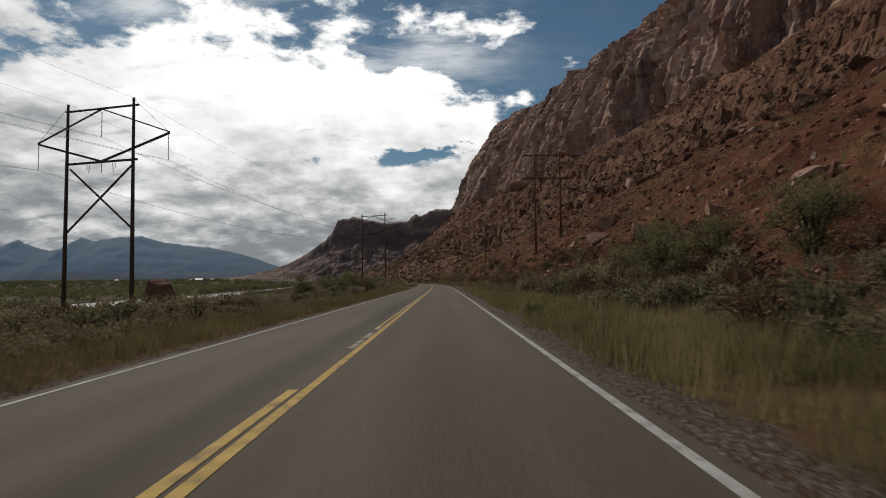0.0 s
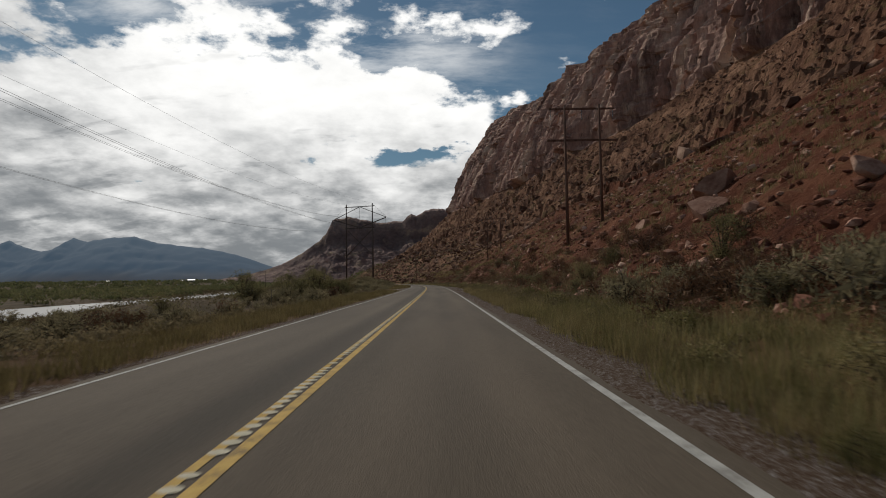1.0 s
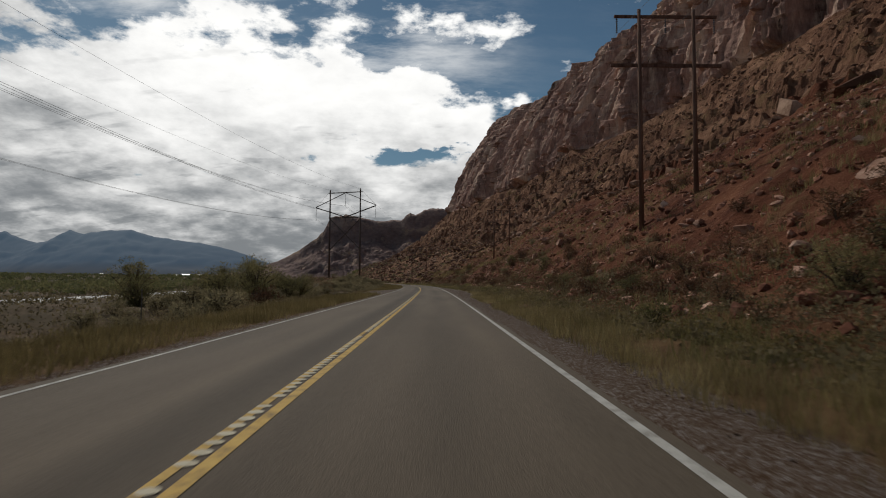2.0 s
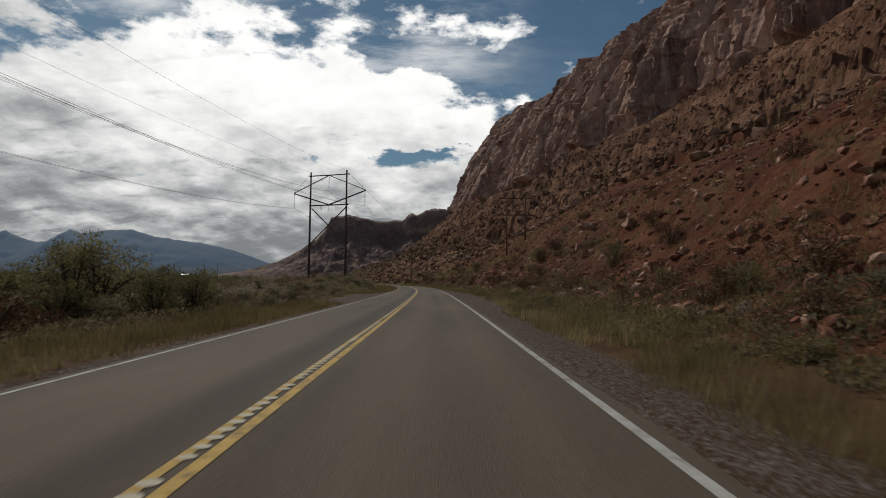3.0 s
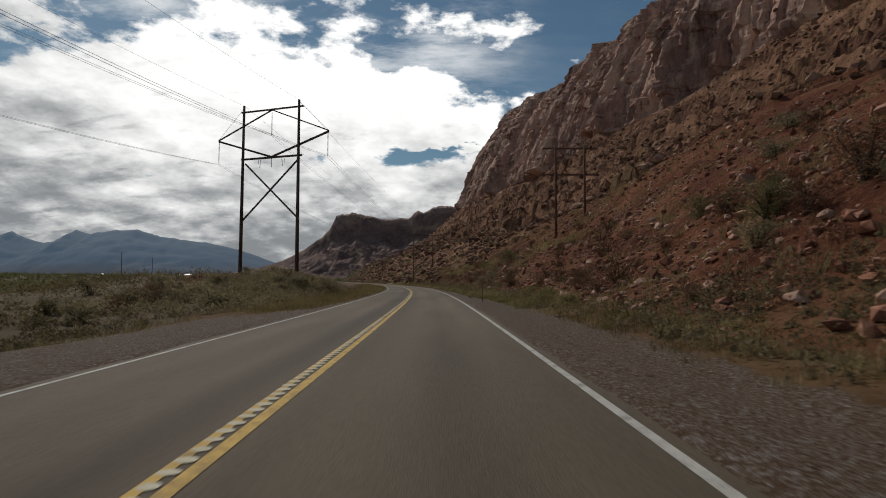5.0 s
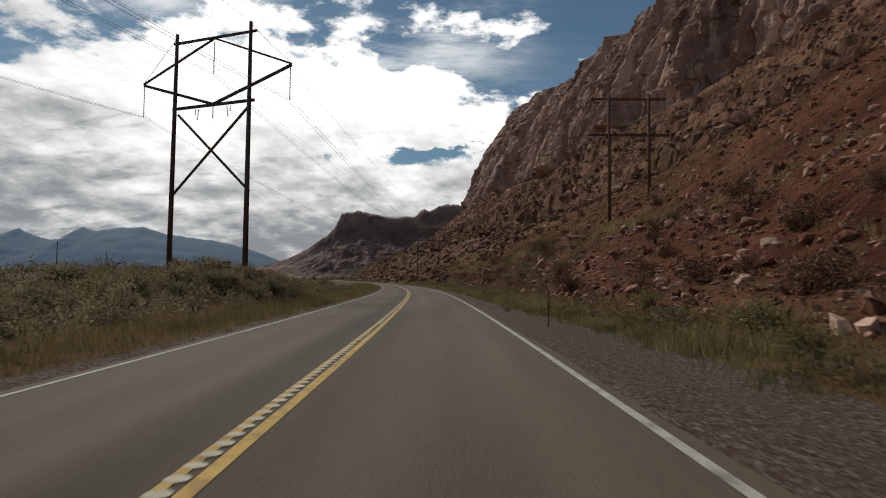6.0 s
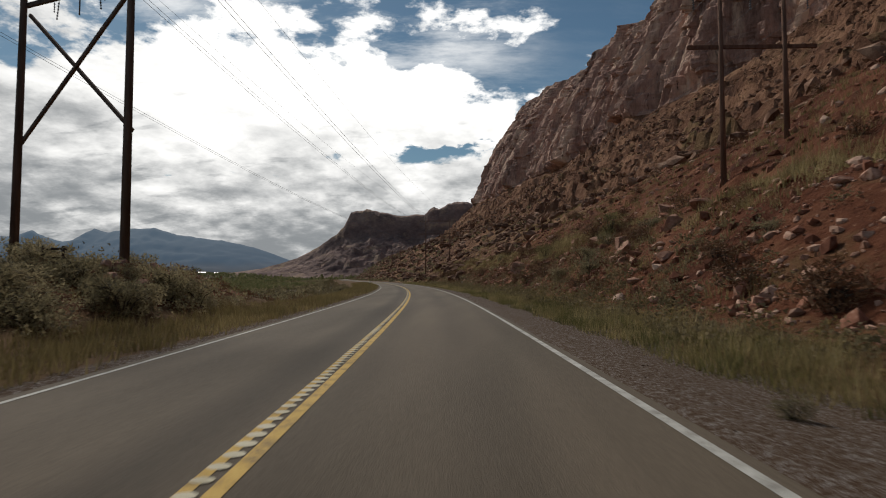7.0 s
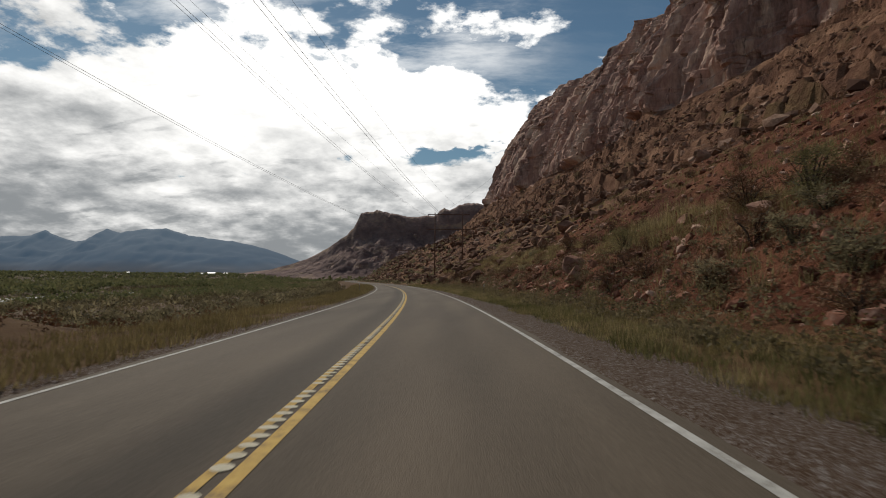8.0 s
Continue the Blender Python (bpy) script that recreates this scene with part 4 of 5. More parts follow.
def shrub(name, seed, width, height, n_leaf, leaf, mat, label, category, twig=9):
    """A many-stemmed desert shrub: stems and a ragged crown of small leaves."""
    r = np.random.default_rng(seed)
    t = new(name)
    bm = bmesh.new()
    blobs = []
    for i in range(twig):
        ang = i * 2.4 + r.random()
        reach = width * 0.5 * (0.25 + 0.75 * r.random())
        hz = height * (0.45 + 0.5 * r.random()) * (1 - 0.35 * reach / (width * 0.5))
        tip = Vector((reach * math.cos(ang), reach * math.sin(ang), hz))
        knee = tip * 0.45 + Vector((0, 0, 0.08 * height))
        rod(bm, (0.03 * math.cos(ang), 0.03 * math.sin(ang), -0.15), knee, 0.022 * width, 0.014 * width, 4)
        rod(bm, knee, tip, 0.014 * width, 0.005 * width, 3)
        for j in range(3):
            o = r.normal(size=3) * np.array([0.16 * width, 0.16 * width, 0.10 * height])
            end = knee.lerp(tip, 0.35 + 0.3 * j) + Vector(o)
            rod(bm, knee.lerp(tip, 0.2 + 0.3 * j), end, 0.007 * width, 0.003 * width, 3)
            blobs.append((end.x, end.y, max(end.z, 0.1 * height), 0.10 * width * (0.7 + 0.7 * r.random())))
        blobs.append((knee.x * 1.5, knee.y * 1.5, 0.14 * height, 0.15 * width * (0.7 + 0.6 * r.random())))
        blobs.append((tip.x, tip.y, tip.z, 0.13 * width * (0.7 + 0.6 * r.random())))
    part("trunk", bm_mesh(bm, "trunk", M_stem), t)
    v = leaf_cloud(n_leaf, blobs, leaf, r)
    part("foliage", mesh_from("foliage", v, np.arange(len(v)).reshape(-1, 3), [mat]), t)
    return tagged(t, label, category)


SAGE = [shrub("sagebrush", 200 + i, 1.5, 1.0 + 0.1 * i, 950, 0.068, M_sage, "grey-green sagebrush shrub on dry ground", "shrub") for i in range(3)]
DRY = [shrub("dry_bush", 220 + i, 1.4, 0.9 + 0.15 * i, 700, 0.066, M_drybush, "brown half-dry desert bush on red soil", "shrub") for i in range(3)]
TAM = [shrub("tamarisk_bush", 240 + i, 3.2, 3.0 + 0.3 * i, 3500, 0.084, M_tamarisk, "dense dark green tamarisk bush beside the road", "shrub", 13) for i in range(3)]
BRUSH = [shrub("tall_brush", 260 + i, 3.0, 2.7 + 0.3 * i, 2500, 0.08, M_drybush, "tall brown half-dry brush at the slope foot", "shrub", 13) for i in range(2)]
WEED = [shrub("green_bush", 280 + i, 1.5, 0.9 + 0.12 * i, 1500, 0.058, M_grass, "rounded yellow-green bush on the verge", "shrub", 14) for i in range(2)]
used = set()


def place(protos, x, y, scale, r, sink=0.05, group=""):
    pr = protos[int(r.integers(len(protos)))]
    m = Matrix.Translation((x, y, ground_z(x, y) - sink)) @ Matrix.Rotation(r.random() * 6.28, 4, "Z")
    s = scale * (0.85 + 0.3 * r.random())
    if pr.name not in used:
        used.add(pr.name)
        ob = pr
        ob.matrix_basis = m
    else:
        ob = copy_thing(pr, m)
    ob.scale = (s, s, s * (0.85 + 0.3 * r.random()))
    if group:
        tagged(ob, group=group)
    return ob


r1 = np.random.default_rng(11)
# cliff side: a hedge of bushes behind the grass
for y, d, s in ((15, 9.3, 0.85), (19, 10.2, 1.0), (24, 9.6, 0.8), (28, 11, 0.95), (20, 7.6, 0.4), (33, 8.6, 0.5), (37, 9.4, 0.6), (12, 11, 0.9), (22, 12.5, 0.9), (47, 9.0, 0.5), (52, 10.5, 0.7), (64, 11.5, 0.95), (67, 10.2, 0.6), (84, 10, 0.5), (112, 12, 0.7), (118, 10.5, 0.6), (146, 12.5, 0.8), (150, 11.5, 0.8), (159, 13, 0.6), (215, 11.0, 0.8), (220, 11.5, 0.75), (231, 10, 0.55), (7, 10.5, 0.9), (26, 8.2, 1.1), (28.5, 8.8, 1.3), (31, 9.8, 1.25), (34, 8.6, 0.9)):
    place(BRUSH if r1.random() < 0.6 else TAM, float(edge_x(y)) + d, y, s, r1, 0.15, "bushes at the slope foot")
for i in range(200):
    y = 5 + 320 * r1.random()
    d = 6.2 + 7.5 * r1.random() ** 1.2
    place(SAGE if r1.random() < 0.12 else DRY, float(edge_x(y)) + d, y, 0.6 + 0.75 * r1.random(), r1, 0.05, "scrub at the slope foot")
for i in range(95):
    y = 10 + 330 * r1.random()
    d = 12 + 30 * r1.random()
    place(SAGE if r1.random() < 0.06 else DRY, float(edge_x(y)) + d, y, 0.6 + 0.8 * r1.random(), r1, 0.05, "scrub on the rubble slope")
# river side: sagebrush bench
for i in range(110):
    y = -5 + 300 * r1.random()
    d = 6.5 + 17 * r1.random() ** 1.25
    if 105 < y < 162 and d < 10.5:
        d += 6
    place(SAGE if r1.random() < 0.8 else DRY, float(edge_x(y)) - LANES - d, y, (0.75 + 0.8 * r1.random()) * (1.2 if 165 < y < 199 or 84 < y < 112 else 1.0), r1, 0.05, "sagebrush on the river bench")
for y, d, s in ((178.5, 1.5, 0.32), (200.2, 2.3, 0.36), (186, 3.4, 0.35), (172, 3.9, 0.4)):
    place(SAGE, float(edge_x(y)) + d, y, s, r1, 0.02, "small weeds on the shoulder")
for y, d, s in ((22, 1.5, 0.42), (25.5, 1.9, 0.5), (31, 1.3, 0.36), (36, 2.3, 0.45), (33.5, 3.4, 0.6), (41, 3.9, 0.6), (47, 3.2, 0.45), (58, 4.2, 0.55), (70, 4.6, 0.6), (88, 4.4, 0.5), (110, 4.4, 0.5), (116, 5.0, 0.62), (122, 4.2, 0.55), (127, 5.2, 0.66), (131, 4.6, 0.5), (156, 4.9, 0.6), (160, 4.4, 0.55), (163, 5.2, 0.75), (167, 4.8, 0.5), (171, 5.6, 0.6)):
    place(WEED, float(edge_x(y)) + d, y, s * 1.3, r1, 0.04, "green bushes on the verge")
for i in range(45):
    y = 8 + 56 * r1.random()
    d = 6.0 + 14 * r1.random()
    place(SAGE if r1.random() < 0.8 else DRY, float(edge_x(y)) - LANES - d, y, 0.8 + 0.5 * r1.random(), r1, 0.05, "sagebrush on the river bench")
for y, d, s in ((55, 6.6, 0.5), (58, 7.4, 0.55), (62, 6.4, 0.45), (66, 7.8, 0.7), (70, 6.8, 0.5), (74, 7.6, 0.55), (48, 7.2, 0.5), (42, 6.8, 0.45), (79, 7, 0.45), (87, 7.4, 0.5), (96, 7.8, 0.45), (104, 8.2, 0.5)):
    place(BRUSH if r1.random() < 0.5 else TAM, float(edge_x(y)) + d, y, s * 0.8, r1, 0.1, "bushes at the slope foot")
for i in range(60):
    y = 6 + 46 * r1.random()
    d = 4.4 + 4.2 * r1.random()
    place(SAGE if r1.random() < 0.5 else DRY, float(edge_x(y)) + d, y, 0.75 + 0.7 * r1.random(), r1, 0.05, "scrub at the slope foot")
for i in range(100):
    y = (164 + 36 * r1.random()) if i < 70 else (84 + 26 * r1.random())
    d = (5.8 + 9 * r1.random() ** 1.2) if i < 70 else (7 + 9 * r1.random())
    place(SAGE if r1.random() < 0.92 else DRY, float(edge_x(y)) - LANES - d, y, 0.95 + 0.55 * r1.random(), r1, 0.05, "sagebrush on the river bench")
for y, d, s in ((56, 41, 1.1), (60, 44, 0.9), (30, 33, 0.7), (96, 17, 1.0), (99, 12, 0.9), (101, 9.5, 0.8), (103.5, 10.5, 0.95), (105, 15, 1.2), (106.5, 8.3, 0.85), (108, 12, 1.2), (110, 9.8, 1.0), (112, 14, 1.15), (99, 19, 1.1), (111, 8.2, 0.9), (113.5, 10.5, 1.05), (115, 13, 1.15), (116, 9.4, 0.8), (113, 17, 1.2), (88, 24, 0.7), (22, 26, 0.6), (150, 15, 0.55), (160, 17, 0.5), (211, 11.5, 0.75)):
    place(TAM, float(edge_x(y)) - LANES - d, y, s, r1, 0.15, "green bushes on the river bench")
for pr in SAGE + DRY + TAM + BRUSH + WEED:
    if pr.name not in used:
        for o in (*pr.children, pr):
            bpy.data.objects.remove(o)


def grass(name, ys, xs, height, blades, mat, seed, label, spread=0.2, width=0.007):
    """A verge of grass: tufts of thin bent blades, one mesh."""
    r = np.random.default_rng(seed)
    n = len(ys)
    zs = ground_zs(xs, ys)
    tx, ty, tz, th = (np.repeat(a, blades) for a in (xs, ys, zs, height))
    m = n * blades
    ang = r.random(m) * 6.283
    off = spread * r.random(m) ** 0.5
    bx, by = tx + off * np.cos(ang), ty + off * np.sin(ang)
    h = th * np.repeat(0.6 + 0.8 * r.random(n) ** 2, blades) * (0.55 + 0.6 * r.random(m))
    lean = h * (0.15 + 0.45 * r.random(m))
    a2 = ang + r.normal(size=m) * 0.7
    sx, sy = -np.sin(a2) * width, np.cos(a2) * width
    wmul = 0.7 + 0.8 * r.random(m)
    p0 = np.stack([bx - sx * wmul, by - sy * wmul, tz - 0.05], -1)
    p1 = np.stack([bx + sx * wmul, by + sy * wmul, tz - 0.05], -1)
    p3 = np.stack([bx + lean * np.cos(a2), by + lean * np.sin(a2), tz + h], -1)
    v = np.stack([p0, p1, p3], 1).reshape(-1, 3)
    return tagged(part(name, mesh_from(name, v, np.arange(m * 3).reshape(-1, 3), [mat])), label, "grass", kind="stuff")


def verge(seed, y0, y1, d0, d1, per_m, side, cut=None, thin=0.46):
    r = np.random.default_rng(seed)
    n = int((y1 - y0) * per_m)
    y = y0 + (y1 - y0) * r.random(n)
    u = r.random(n)
    d = d0 + (d1 - d0) * u
    x = edge_x(y) + d if side > 0 else edge_x(y) - LANES - d
    dens = vnoise(y / 2.6, d / 1.6, seed + 1) * 0.55 + vnoise(y / 11, d / 4, seed + 2) * 0.55
    ok = dens > thin + 0.15 * np.abs(u - 0.5) ** 2
    if cut is not None:
        ok &= ~cut(y, d)
    return y[ok], x[ok], (0.25 + 1.15 * (dens[ok] - 0.1)) * (0.55 + 0.95 * vnoise(y[ok] / 0.9, d[ok] / 0.8, seed + 3))


def right_cut(y, d):
    return d < np.interp(y, SHOULDER[0], SHOULDER[1]) + 0.5 * (vnoise(y / 1.7, y * 0, 17) - 0.5)


def left_cut(y, d):
    return (y > 115) & (y < 160) & (d < 5.2 * smooth(114, 125, y) * (1 - 0.95 * smooth(150, 160, y)))


y, x, h = verge(301, -8, 54, 0.7, 5.2, 34, 1, right_cut, 0.43)
grass("verge_grass", y, x, 0.60 * h, 20, M_grass, 302, "tall green roadside grass in ragged tufts", 0.26)
y, x, h = verge(331, -8, 17, 0.9, 5.8, 30, 1, right_cut, 0.22)
grass("verge_grass", y, x, 0.55 * h, 18, M_grass, 332, "thick green and straw roadside grass", 0.26)
y, x, h = verge(327, 10, 100, 0.9, 3.6, 26, 1, right_cut, 0.50)
grass("verge_grass", y, x, 0.50 * h * np.interp(y, [10, 40, 100], [0.7, 1.0, 0.9]), 18, M_grass_l, 328, "pale straw roadside grass", 0.26, 0.006)
y, x, h = verge(329, 44, 100, 2.6, 5.6, 22, 1, right_cut, 0.44)
grass("verge_grass", y, x, 0.42 * h, 18, M_grass, 330, "green grass behind the straw verge", 0.28)
y, x, h = verge(323, 98, 150, 1.2, 5.2, 22, 1, right_cut, 0.50)
grass("verge_grass", y, x, 0.26 * h, 16, M_weed, 324, "patchy low roadside grass", 0.28, 0.008)
y, x, h = verge(325, 92, 165, 1.6, 6.2, 34, 1, right_cut, 0.42)
grass("verge_grass", y, x, 0.36 * h, 14, M_grass_l, 326, "low golden-brown dry roadside grass", 0.28, 0.009)
y, x, h = verge(303, 150, 340, 1.7, 4.0, 30, 1, right_cut, 0.34)
grass("verge_grass", y, x, 0.32 * h, 16, M_grass, 304, "yellow-green roadside grass", 0.32, 0.009)
y, x, h = verge(335, 178, 340, 1.6, 4.6, 26, 1, right_cut, 0.36)
grass("verge_grass", y, x, 0.40 * h, 15, M_grass_l, 336, "pale golden dry grass along the bend", 0.30, 0.009)
y, x, h = verge(321, -8, 52, 4.2, 6.0, 12, 1, right_cut)
grass("verge_grass", y, x, 0.55 * h, 18, M_grass, 322, "tall yellow-green roadside grass", 0.28)
y, x, h = verge(305, -8, 150, 0.7, 5.4, 60, -1, left_cut, 0.26)
grass("verge_grass", y, x, 0.40 * h, 11, M_grass_l, 306, "dry straw-coloured roadside grass", 0.34, 0.010)
y, x, h = verge(307, 150, 360, 0.7, 5.4, 44, -1, left_cut, 0.30)
grass("verge_grass", y, x, 0.38 * h, 10, M_grass_l, 308, "dry straw-coloured roadside grass", 0.36, 0.012)
y, x, h = verge(309, -8, 330, 6.0, 34, 40, 1)
grass("slope_grass", y, x, 0.5 * h, 10, M_grass_l, 310, "thin straw bunch grass on the rubble slope", 0.2, 0.018)
y, x, h = verge(313, 192, 335, 9.8, 16.2, 44, 1, None, 0.36)
grass("ledge_grass", y, x, 0.75 * h, 13, M_grass_l, 314, "pale straw grass along a ledge of the slope", 0.3, 0.016)
y, x, h = verge(311, -8, 340, 5.5, 38, 14, -1, left_cut)
grass("bench_grass", y, x, 0.42 * h, 10, M_grass_l, 312, "thin bunch grass between sagebrush", 0.2, 0.016)


def thicket(name, xs, ys, zs, size, per, leaf, mat, seed, label):
    """A far belt of bushes: clumps of leaf triangles, one mesh."""
    r = np.random.default_rng(seed)
    n = len(xs)
    c = np.repeat(np.stack([xs, ys, zs], -1), per, 0)
    s = np.repeat(size, per)
    d = r.normal(size=(n * per, 3))
    d /= np.linalg.norm(d, axis=1, keepdims=True)
    d[:, 2] = np.abs(d[:, 2])
    rad = (0.3 + 0.75 * r.random(n * per) ** 0.6)
    pos = c + d * (s * rad)[:, None] * np.array([1.0, 1.0, 0.95])
    a = r.normal(size=(n * per, 3)) + d
    a /= np.linalg.norm(a, axis=1, keepdims=True)
    b = np.cross(a, r.normal(size=(n * per, 3)))
    b /= np.linalg.norm(b, axis=1, keepdims=True)
    L = (np.repeat(leaf, per) * (0.6 + 0.8 * r.random(n * per)))[:, None]
    v = np.stack([pos - b * L * 0.5, pos + b * L * 0.5, pos + a * L * 1.3], 1).reshape(-1, 3)
    return tagged(part(name, mesh_from(name, v, np.arange(len(v)).reshape(-1, 3), [mat])), label, "bushes", kind="stuff")


def off_scree(x, y, seed):
    """Leaves out most plants on the bare red scree beside the wide shoulder."""
    bare = (y > 148) & (y < 190) & (x - edge_x(y) > 5.4) & (np.random.default_rng(seed).random(len(x)) < 0.85)
    return x[~bare], y[~bare]


r2 = np.random.default_rng(21)
# beyond the river: a green belt of willow and tamarisk
n = 5600
y = 40 + 1500 * r2.random(n) ** 1.3
x = river_mid(y) - 26 - 620 * r2.random(n) ** 1.6
lush = vnoise(x / 45, y / 70, 71) * 0.6 + vnoise(x / 16, y / 22, 72) * 0.5
x, y, lush = x[lush > 0.42], y[lush > 0.42], lush[lush > 0.42]
n = len(x)
near = np.hypot(x, y)
thicket("river_thicket", x, y, np.full(n, -4.7), (1.2 + 5.0 * (lush - 0.36)) * (0.5 + 1.0 * r2.random(n) ** 1.5) * (1 + near * 0.0006), 30, 0.42 + near * 0.0012, M_reed, 22, "dense green willow thicket beyond the river")
n = 1300
y = 250 + 2600 * r2.random(n) ** 1.2
x = river_mid(y) + 30 + (edge_x(y) - LANES - 14 - river_mid(y) - 30) * r2.random(n)
ok = (x < edge_x(y) - LANES - 12)
x, y = x[ok], y[ok]
near = np.hypot(x, y)
thicket("valley_scrub", x, y, ground_zs(x, y), 0.9 + 0.9 * r2.random(len(x)) + near * 0.0008, 44, 0.20 + near * 0.0006, M_sage, 23, "grey-green scrub on the valley floor")
n = 5200
y = 5 + 330 * r2.random(n)
d = 11 + 85 * r2.random(n) ** 1.2
d += np.where((y > 105) & (y < 162) & (d < 14), 5, 0)
keep_ = ~((y > 197) & (y < 213) & (d < 24) & (r2.random(n) < 0.75))
y, d = y[keep_], d[keep_]
keep_ = (d < 62) | (y < 55) | (y > 170)
y, d = y[keep_], d[keep_]
n = len(y)
x = edge_x(y) - LANES - d
thicket("bench_scrub", x, y, ground_zs(x, y), (0.65 + 0.75 * r2.random(n)) * np.where((y > 165) & (y < 218), 1.25, np.where((y > 84) & (y < 112), 1.0, 0.6)), 28, 0.11 + 0.0013 * d, M_olive, 24, "grey-green scrub sloping down to the river")
n = 3000
y = 222 + 620 * r2.random(n) ** 1.2
d = 7 + 130 * r2.random(n) ** 1.2
x = edge_x(y) - LANES - d
ok = np.abs(x - river_mid(y)) > 26
x, y = x[ok], y[ok]
near = np.hypot(x, y - 194)
thicket("valley_scrub", x, y, ground_zs(x, y), 0.6 + 0.9 * r2.random(len(x)) + near * 0.001, 40, 0.15 + near * 0.0006, M_olive, 27, "olive-green scrub filling the valley floor")
n = 1600
y = 1100 + 2600 * r2.random(n)
x = -150 - 2200 * r2.random(n)
thicket("far_grove", x, y, ground_zs(x, y), 5 + 7 * r2.random(n), 44, np.full(n, 3.0), M_reed, 28, "far line of cottonwood groves in the valley")
n = 420
y = 160 + 44 * r2.random(n)
x = edge_x(y) - LANES - 5.2 - 12 * r2.random(n)
thicket("bench_scrub", x, y, ground_zs(x, y), 0.5 + 0.45 * r2.random(n), 110, np.full(n, 0.082), M_sage, 29, "grey-green scrub crowding the river bench")
n = 1400
y = 2 + 330 * r2.random(n)
d = np.interp(y, SHOULDER[0], SHOULDER[1]) + 0.9 + np.interp(y, [0, 50, 70, 108, 125, 165, 200], [3.2, 2.6, 1.8, 1.8, 0.4, 0.4, 1.4]) + 1.9 * r2.random(n) ** 1.5
x = edge_x(y) + d
thicket("foot_weeds", x, y, ground_zs(x, y) - 0.05, 0.18 + 0.34 * r2.random(n), 60, np.full(n, 0.05), M_weed, 31, "olive-green weeds between verge and slope")
n = 1300
y = 2 + 330 * r2.random(n)
x = edge_x(y) + 6.0 + 7 * r2.random(n) ** 1.2
x, y = off_scree(x, y, 730)
n = len(x)
thicket("foot_scrub", x, y, ground_zs(x, y), 0.3 + 0.45 * r2.random(n), 56, np.full(n, 0.072), M_drybush, 30, "brown dry scrub along the slope foot")
n = 1500
y = -5 + 112 * r2.random(n)
d = 4.6 + 9 * r2.random(n)
x = edge_x(y) - LANES - d
thicket("bench_brush", x, y, ground_zs(x, y) - 0.05, 0.25 + 0.45 * r2.random(n) ** 1.5, 50, np.full(n, 0.09), M_olive, 32, "olive-brown low brush beside the verge")
n = 700
y = 108 + 56 * r2.random(n)
d = 9.5 + 14 * r2.random(n)
x = edge_x(y) - LANES - d
thicket("bench_brush", x, y, ground_zs(x, y) - 0.05, 0.25 + 0.4 * r2.random(n) ** 1.5, 44, np.full(n, 0.095), M_olive, 33, "olive-brown low brush beside the dirt pull-out")
n = 1900
y = 2 + 330 * r2.random(n)
d = np.interp(y, SHOULDER[0], SHOULDER[1]) + 2.2 + 4.2 * r2.random(n)
x = edge_x(y) + d
x, y = off_scree(x, y, 734)
n = len(x)
thicket("foot_scrub", x, y, ground_zs(x, y) - 0.05, 0.15 + 0.35 * r2.random(n) ** 1.5, 56, np.full(n, 0.06), M_olive, 34, "olive-brown low scrub behind the verge grass")
n = 1100
y = 288 + 230 * r2.random(n)
x = river_mid(y) + 25 + 42 * r2.random(n)
thicket("near_bank_thicket", x, y, ground_zs(x, y), 1.6 + 1.3 * r2.random(n), 50, np.full(n, 0.34), M_reed, 35, "green willow thicket on the near river bank")
n = 420
y = 194 + 40 * r2.random(n)
x = edge_x(y) - LANES - 5.4 - 20 * r2.random(n)
thicket("mound_brush", x, y, ground_zs(x, y) - 0.05, 0.25 + 0.5 * r2.random(n) ** 1.5, 70, np.full(n, 0.08), M_drybush, 37, "brown dry brush over the dirt mound")
n = 1500
y = 45 + 265 * r2.random(n)
x = edge_x(y) + 3.4 + 6.5 * r2.random(n) ** 1.2
x, y = off_scree(x, y, 738)
n = len(x)
thicket("foot_scrub", x, y, ground_zs(x, y) - 0.05, 0.25 + 0.6 * r2.random(n) ** 1.6, 56, np.full(n, 0.085), M_olive, 38, "grey-tan low scrub along the foot of the slope")
n = 260
y = 213 + 60 * r2.random(n)
x = edge_x(y) - LANES - 6.0 - 18 * r2.random(n)
thicket("valley_scrub", x, y, ground_zs(x, y) - 0.05, 0.5 + 0.8 * r2.random(n) ** 1.4, 110, np.full(n, 0.10), M_sage, 39, "grey-green scrub below the road embankment")
n = 1700
y = 40 + 260 * r2.random(n)
x = river_mid(y) + 27 + 36 * r2.random(n)
thicket("bank_scrub", x, y, ground_zs(x, y), 0.4 + 0.5 * r2.random(n), 40, np.full(n, 0.2), M_olive, 36, "olive-green scrub on the low river bank")
# sparse brush high on the slope
n = 5200
y = 30 + 900 * r2.random(n) ** 1.1
x = edge_x(y) + 34 + (np.interp(y, BASE[:, 0], BASE[:, 1]) - edge_x(y) - 34) * r2.random(n) ** 1.3
near = np.hypot(x, y)
thicket("slope_brush", x, y, ground_zs(x, y), 0.45 + 0.5 * r2.random(n) + near * 0.0008, 18, 0.17 + near * 0.0005, M_drybush, 25, "sparse dry brush dotted over the rubble slope")
n = 900
y = 330 + 700 * r2.random(n)
x = edge_x(y) + 4 + 60 * r2.random(n) ** 1.5
near = np.hypot(x, y)
thicket("far_verge_scrub", x, y, ground_zs(x, y), 0.6 + 0.7 * r2.random(n), 40, 0.15 + near * 0.0005, M_sage, 26, "grey-green scrub along the far road")

# ---------------- rocks ----------------


